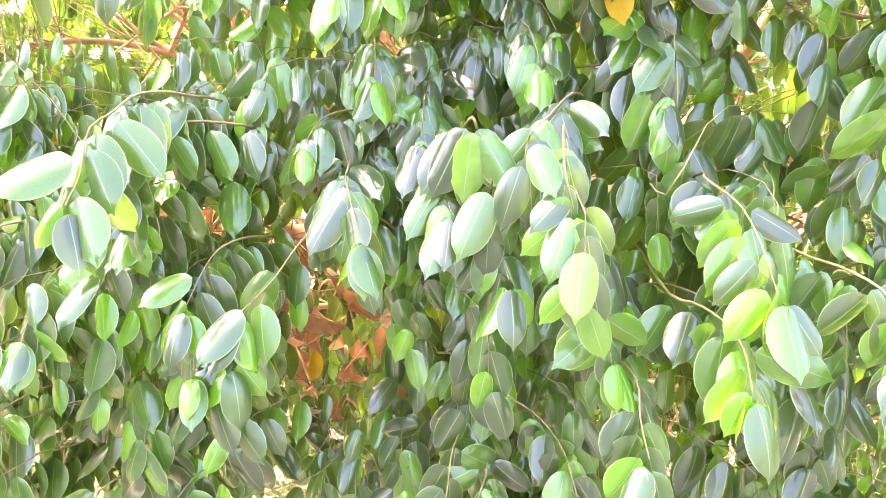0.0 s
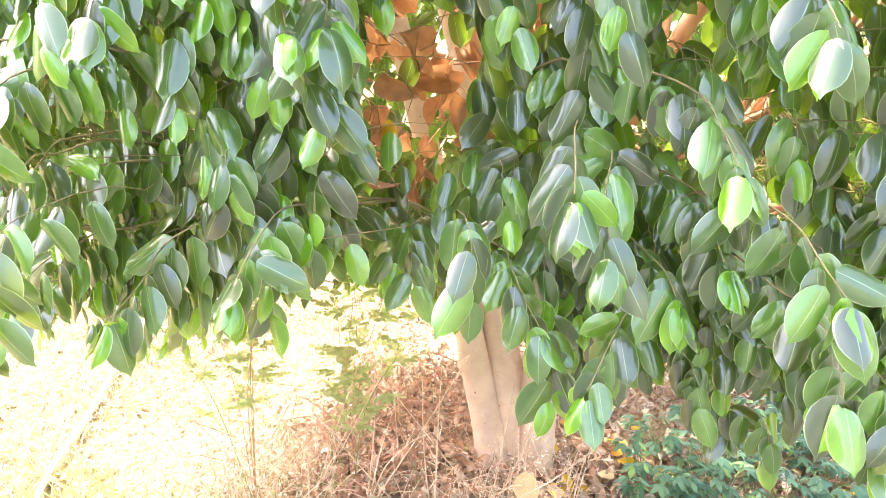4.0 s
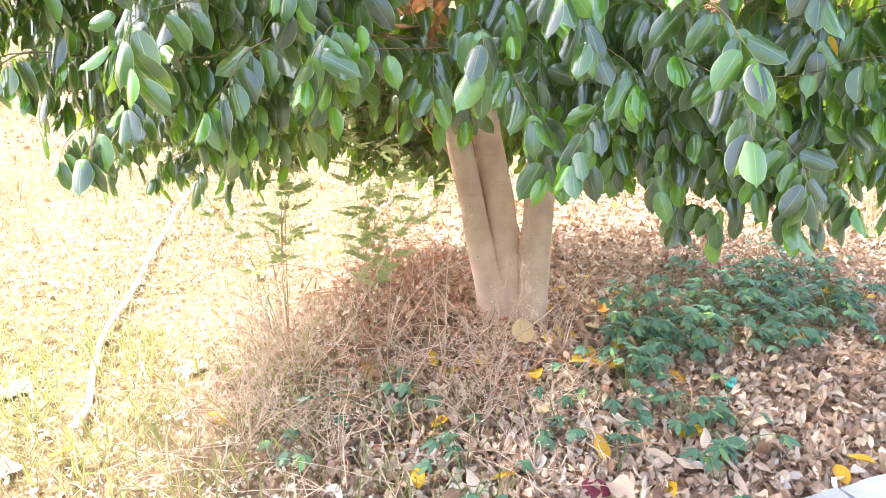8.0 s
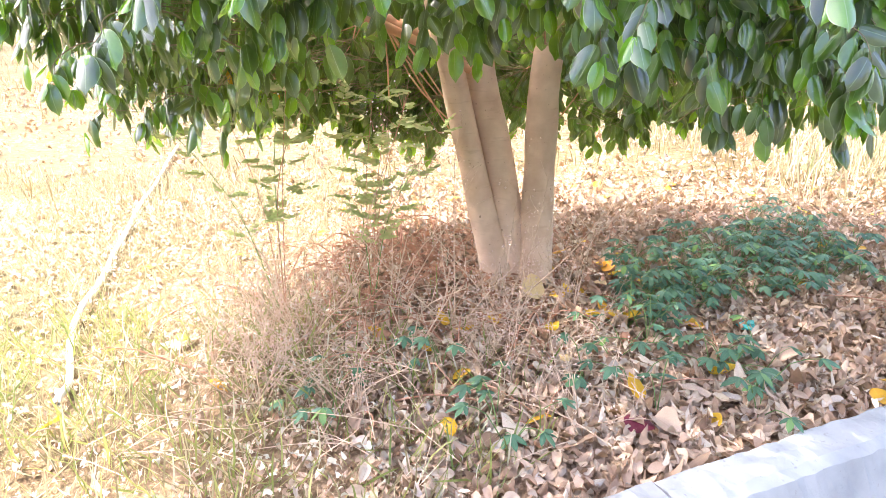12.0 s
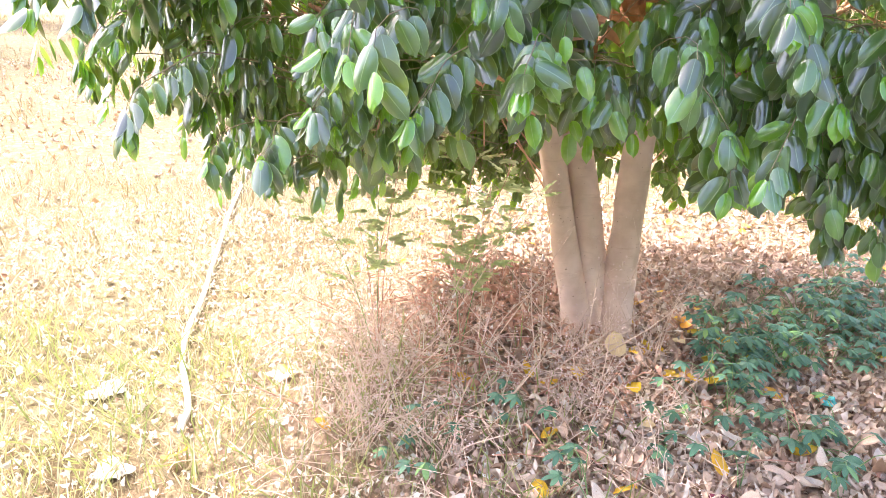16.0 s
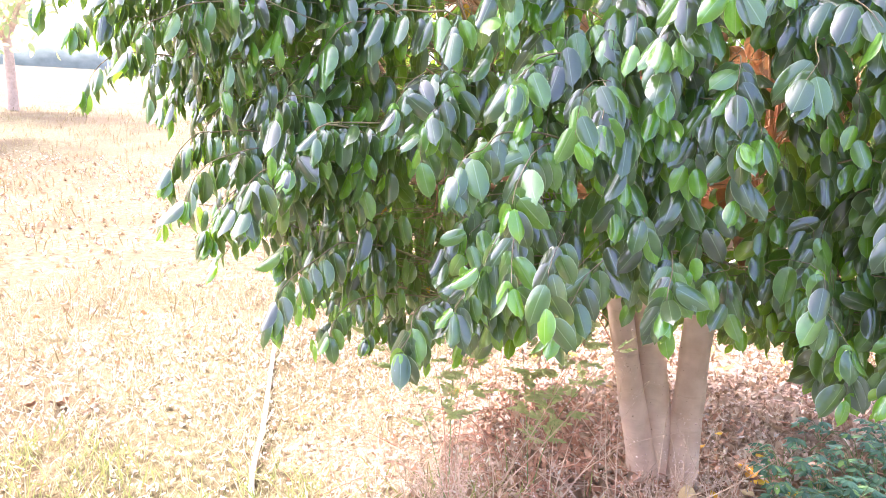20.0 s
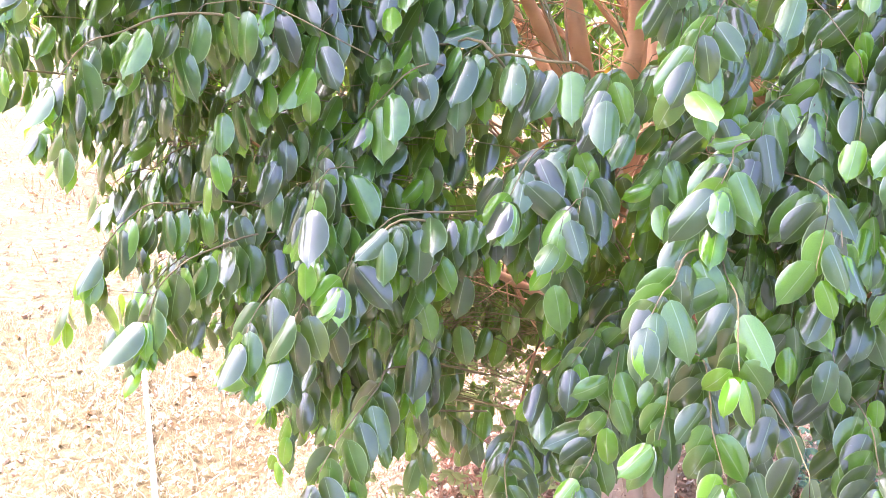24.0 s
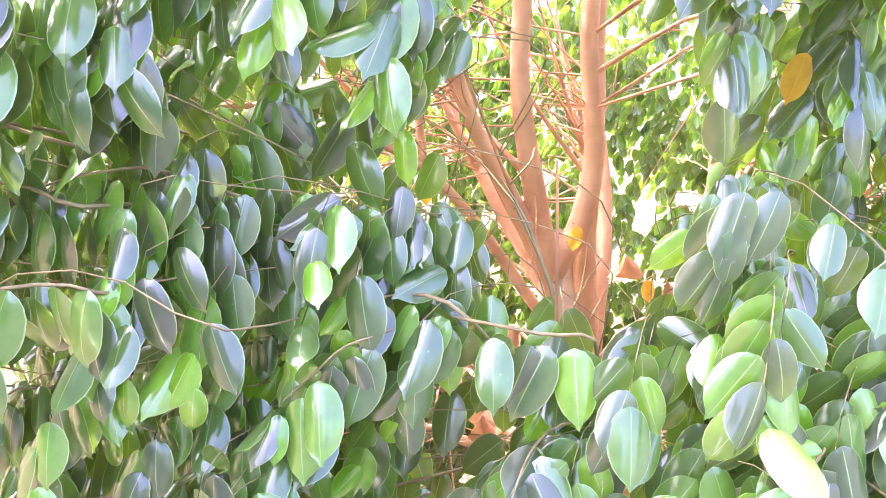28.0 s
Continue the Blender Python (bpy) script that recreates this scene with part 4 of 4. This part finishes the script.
grass("tall_dry_grass", tufts(300, 16, 0.06, (1.0, 5.5), (2.9, 6.0), tall), 0.12, 0.38, 0.018, STRAW, "tall thin dry grass behind the litter", 0.8)
grass("kerb_grass", tufts(60, 7, 0.012, (0.35, 1.0), (0.6, 1.1), lambda p: np.abs(beyond_kerb(p) + 0.175) < 0.02), 0.04, 0.11, 0.035, GRASS, "grass tuft at the foot of the kerb")


def dry_weed(x, y, tall, seed, spread=1.0):
    """A dead weed: wiry branching stems with tiny seed heads."""
    r = np.random.default_rng(seed)
    weed = tagged(new("dry_weed"), "dead wiry weed with tiny pinkish seed heads", "weed", "dry weeds")
    weed.location = (x, y, float(height(x, y)))
    dots, pieces = [], []
    for k in range(5 if spread == 1 else 4):
        a = r.uniform(0, 6.28)
        top = np.array([math.cos(a) * tall * spread * r.uniform(0.3, 0.95), math.sin(a) * tall * spread * r.uniform(0.3, 0.95), tall * r.uniform(0.6, 1.0)])
        line = smooth_line([(0, 0, -0.01), top * 0.5 + r.normal(0, 0.02, 3), top], 9)
        child("stem", mesh_np("stem", *tube_np(line, np.linspace(0.0022, 0.001, 9), 4), None, (WEEDSTEM,)), weed)
        for j in range(6):
            b = line[r.integers(2, 9)]
            e = b + r.normal(0, 0.045, 3) + (0, 0, 0.04)
            pieces.append(tube_np(smooth_line([b, (b + e) / 2 + r.normal(0, 0.006, 3), e], 4), [0.001, 0.0009, 0.0008, 0.0006], 3))
            for _ in range(3):
                dots.append(e + r.normal(0, 0.014, 3))
    child("side_twigs", joined("side_twigs", pieces, WEEDSTEM), weed)["kind"] = "stuff"
    oct_v = np.array([(1, 0, 0), (0, 1, 0), (-1, 0, 0), (0, -1, 0), (0, 0, 1), (0, 0, -1)], float)
    oct_f = np.array([(0, 1, 4), (1, 2, 4), (2, 3, 4), (3, 0, 4), (1, 0, 5), (2, 1, 5), (3, 2, 5), (0, 3, 5)])
    d = np.array(dots)
    V = (d[:, None] + oct_v[None] * r.uniform(0.002, 0.0038, (len(d), 1, 1))).reshape(-1, 3)
    F = (oct_f[None] + (np.arange(len(d)) * 6)[:, None, None]).reshape(-1, 3)
    child("seed_heads", mesh_np("seed_heads", V, F, None, (SEED,)), weed)["kind"] = "stuff"


for x, y, tall_weed in ((0.04, 1.66, 0.5), (-0.1, 1.55, 0.46), (0.26, 1.66, 0.36), (-0.3, 1.62, 0.5), (-0.47, 1.72, 0.56), (-0.22, 1.4, 0.36), (0.05, 1.42, 0.28), (-0.55, 1.5, 0.42)):
    dry_weed(x, y, tall_weed, int(900 + tall_weed * 100 + x * 50), 0.75)
for k in range(16):
    x, y = rng.uniform(-0.7, 0.25), rng.uniform(1.02, 1.75)
    if beyond_kerb(np.array([x, y])) > 0.1:
        dry_weed(x, y, rng.uniform(0.12, 0.25), 100 + k)


def build_brush():
    """A low tangle of dead reddish twigs on the litter beside the trunk."""
    pieces = []
    for k in range(170):
        x, y = rng.normal(-0.28, 0.26), rng.normal(1.9, 0.3)
        if k % 4 == 0:
            x, y = rng.uniform(-0.6, 1.5), rng.uniform(1.0, 2.6)
        if beyond_kerb(np.array([x, y])) < 0.1 or np.hypot(x - 0.11, y - 1.88) < 0.16:
            continue
        a, l = rng.uniform(0, 6.28), rng.uniform(0.08, 0.36)
        z = float(height(x, y)) + 0.01
        rise = rng.uniform(0.0, 0.09) if k % 4 else rng.uniform(0.0, 0.03)
        e = np.array([x + math.cos(a) * l, y + math.sin(a) * l, z + rise])
        m = (np.array([x, y, z]) + e) / 2 + (*rng.normal(0, 0.02, 2), 0.03 + rise * 0.4)
        pieces.append(tube_np(smooth_line([(x, y, z), m, e], 6), np.linspace(0.0031, 0.0014, 6), 4))
    tagged(new("dry_twigs", joined("dry_twigs", pieces, DRYSTEM)), "tangle of dead reddish twigs on leaf litter", "twigs", kind="stuff")


build_brush()


def build_straw():
    """Loose thin stalks lying over the litter in front of the trunk."""
    pieces = []
    for k in range(260):
        x, y = rng.uniform(-0.95, 0.5), rng.uniform(0.95, 1.75)
        if beyond_kerb(np.array([x, y])) < 0.1 or rng.random() < np.clip(x * 1.6 + 0.1, 0.0, 0.85):
            continue
        a, l = rng.uniform(0, 6.28), rng.uniform(0.08, 0.3)
        z = float(height(x, y)) + rng.uniform(0.02, 0.045)
        e = np.array([x + math.cos(a) * l, y + math.sin(a) * l, z + rng.uniform(-0.005, 0.07)])
        if beyond_kerb(e[:2]) < 0.03:
            continue
        m = (np.array([x, y, z]) + e) / 2 + (*rng.normal(0, 0.012, 2), 0.015)
        pieces.append(tube_np(smooth_line([(x, y, z), m, e], 6), np.linspace(0.0017, 0.0008, 6), 4))
    tagged(new("loose_straw", joined("loose_straw", pieces, WEEDSTEM)), "loose pale dry stalks lying over leaf litter", "straw", kind="stuff")


build_straw()


def frond(parts, base, way, size, r, pairs=5):
    """Lobes along a rib: adds leaf placements to parts."""
    way = way / np.linalg.norm(way)
    side = np.cross(way, (0, 0, 1.0))
    side /= np.linalg.norm(side) + 1e-9
    for j in range(pairs):
        b = base + way * size * (0.3 + 0.7 * j / pairs)
        for s in (-1, 1):
            parts.append((b, way * 0.8 + side * s * 0.9 + r.normal(0, 0.15, 3), size * 0.42 * (1 - 0.45 * j / pairs)))
    parts.append((base + way * size, way, size * 0.3))


def green_herb(x, y, tall, seed, label):
    """A tall feathery weed with cut leaves and tiny pale flowers."""
    r = np.random.default_rng(seed)
    herb = tagged(new("green_weed"), label, "weed")
    herb.location = (x, y, float(height(x, y)))
    lobes, pieces, flowers = [], [], []
    for k in range(5):
        a = r.uniform(0, 6.28)
        reach_out = r.uniform(0.08, 0.3)
        top = np.array([math.cos(a) * reach_out, math.sin(a) * reach_out, tall * r.uniform(0.75, 1.0)]) + r.normal(0, 0.03, 3)
        line = smooth_line([(0, 0, -0.01), top * 0.55 * (0.6, 0.6, 1) + r.normal(0, 0.015, 3), top], 12)
        child("stem", mesh_np("stem", *tube_np(line, np.linspace(0.0019, 0.0008, 12), 5), None, (DRYSTEM if k % 3 else GREENSTEM,)), herb)
        for j in range(16):
            b = line[r.integers(4, 12)]
            w = np.array([*r.normal(0, 1, 2), 0.3])
            frond(lobes, b, w, r.uniform(0.045, 0.09), r)
        for j in range(8):
            b = line[-1 - r.integers(0, 3)]
            e = b + r.normal(0, 0.035, 3) + (0, 0, 0.02)
            pieces.append(tube_np([b, (b + e) / 2, e], [0.0009, 0.0007, 0.0005], 3))
            flowers.append(e)
    P = np.array([l[0] for l in lobes])
    D = np.array([l[1] for l in lobes])
    S = np.array([l[2] for l in lobes])
    sh = [blade(1.0, 0.32, 0.3, 0.2, 0.1, 0, True, 5, 3)]
    child("leaves", strewn("leaves", sh, np.zeros(len(P), int), P, basis(D, np.array([0.1, -0.8, 0.6]) + r.normal(0, 0.3, (len(P), 3))), S, (HERB,), np.zeros(len(P), int)), herb)["kind"] = "stuff"
    child("flower_stalks", joined("flower_stalks", pieces, DRYSTEM), herb)["kind"] = "stuff"
    bm = bmesh.new()
    for e in flowers:
        bmesh.ops.create_icosphere(bm, subdivisions=1, radius=0.0028, matrix=Matrix.Translation(e.tolist()))
    me = bpy.data.meshes.new("flowers")
    bm.to_mesh(me)
    bm.free()
    me.materials.append(FLOWER)
    child("flowers", me, herb)["kind"] = "stuff"


green_herb(-0.62, 1.62, 0.84, 1, "tall feathery green weed with tiny pale flowers")
green_herb(-0.36, 1.7, 0.66, 2, "feathery green weed among dry stems")


LEAFLET = mesh_np("leaflet", *blade(1.0, 0.36, 0.25, 0.15, 0.1, 0, False, 6, 3), (WEED,))


def creeper(x, y, seed, leaves=7):
    """A low plant with stalked leaves of three to five leaflets."""
    r = np.random.default_rng(seed)
    plant = tagged(new("creeping_weed"), "low green creeping weed with palmate leaflets", "weed", "creeping weeds")
    plant.location = (x, y, float(height(x, y)))
    for k in range(leaves):
        a = r.uniform(0, 6.28)
        top = np.array([math.cos(a) * r.uniform(0.03, 0.13), math.sin(a) * r.uniform(0.03, 0.13), r.uniform(0.05, 0.13)])
        stalk = child("leaf_stalk", mesh_np("leaf_stalk", *tube_np(smooth_line([(0, 0, -0.005), top * (0.5, 0.5, 0.8), top], 5), np.linspace(0.0016, 0.001, 5), 4), None, (GREENSTEM,)), plant)
        for c, q in zip(np.linspace(-1.7, 1.7, 5), (0.7, 0.9, 1.0, 0.9, 0.7)):
            d = np.array([[math.cos(a + c), math.sin(a + c), -0.25]])
            turn = basis(d, np.array([[0.0, 0, 1.0]]) + r.normal(0, 0.2, (1, 3)))[0]
            ob = child("leaflet", LEAFLET, stalk)
            ob.matrix_basis = Matrix.Translation(top.tolist()) @ Matrix(turn.tolist()).to_4x4() @ Matrix.Scale(r.uniform(0.034, 0.05) * q, 4)


made = 0
while made < 60:
    t = rng.random()
    x, y = 0.4 + 0.9 * t + rng.normal(0, 0.14), 1.52 + 0.72 * t + rng.normal(0, 0.2)
    if beyond_kerb(np.array([x, y])) > 0.15 and not (abs(x - 0.12) < 0.15 and abs(y - 1.88) < 0.2) and np.hypot(x - 0.72, y - 1.5) > 0.2:
        creeper(x, y, 500 + made)
        made += 1
for k in range(18):
    x, y = rng.uniform(-0.4, 0.75), rng.uniform(1.0, 1.5)
    if beyond_kerb(np.array([x, y])) > 0.08:
        creeper(x, y, 700 + k, 3)


# ---- far trees ----
def far_tree(x, y, tall, seed, label):
    r = np.random.default_rng(seed)
    tree = tagged(new("field_tree"), label, "tree", "trees in the field")
    z0 = float(height(x, y))
    tree.location = (x, y, z0)
    fork = tall * 0.3
    child("trunk", mesh_np("trunk", *tube_np(smooth_line([(0, 0, -0.1), (0.03, 0, fork * 0.5), (0, 0.03, fork)], 8), np.linspace(0.1, 0.075, 8) * tall / 4, 8), None, (BARK,)), tree)
    P = []
    for k in range(7):
        a = k * 0.9 + r.uniform(0, 0.5)
        e = np.array([math.cos(a) * tall * 0.3, math.sin(a) * tall * 0.3, tall * r.uniform(0.65, 0.95)])
        line = smooth_line([(0, 0, fork * 0.95), (e * (0.4, 0.4, 0.6)) + r.normal(0, 0.05, 3), e], 9)
        child("limb", mesh_np("limb", *tube_np(line, np.linspace(0.05, 0.012, 9) * tall / 4, 6), None, (BARK,)), tree)
        for _ in range(170):
            P.append(line[r.integers(4, 9)] + r.normal(0, tall * 0.085, 3))
    P = np.array(P)
    n = len(P)
    T = basis(r.normal(0, 1, (n, 3)) - (0, 0, 0.7), r.normal(0, 1, (n, 3)))
    child("crown", strewn("crown", [blade(1.0, 0.5, 0.3, 0.2, 0.1, 0, True, 4, 3)], np.zeros(n, int), P, T, r.uniform(0.12, 0.24, n) * tall / 4, (HERB,), np.zeros(n, int)), tree)["kind"] = "stuff"


far_tree(-10.6, 10.0, 4.0, 11, "young tree with thin forked trunk in dry field")
far_tree(-13.9, 15.7, 6.0, 12, "pale leafy young tree standing in dry field")
far_tree(-24.0, 22.0, 6.0, 13, "leafy tree far across the dry field")
far_tree(-6.0, 26.0, 6.0, 14, "leafy tree far behind in the field")
far_tree(9.0, 24.0, 6.0, 15, "leafy tree far behind in the field")


def ridge(name, radius, a0, a1, low, high, seed, label):
    """A plain wooded band along an arc: the horizon ridge and an added dark screen."""
    r = np.random.default_rng(seed)
    n = 160
    a = np.linspace(a0, a1, n)
    top = low + (high - low) * (0.5 + 0.25 * np.sin(a * 9) + 0.15 * np.sin(a * 31 + 1) + 0.1 * r.normal(0, 1, n))
    rows = [np.stack([-radius * np.sin(a) * f, radius * np.cos(a) * f, top * h], -1) for f, h in ((0.96, -0.3), (1.0, 0.6), (1.03, 1.0), (1.12, -0.3))]
    tagged(new(name, mesh_np(name, np.concatenate(rows), grid_faces(4, n), None, (HAZE,))), label, "backdrop", kind="structure")


HAZE = plain("hazy_ridge", (0.1, 0.13, 0.11), (0.18, 0.21, 0.18), 0.4, 0.95)
ridge("backdrop", 150, -1.3, 1.5, 9, 16, 5, "hazy wooded ridge along the horizon")
# Unseen screen behind the camera, added so leaves reflect darkness below the sky.
ridge("dark_screen_behind", 13, 1.75, 4.6, 3.5, 8.0, 6, "unseen dark tree band added behind the camera for reflections")
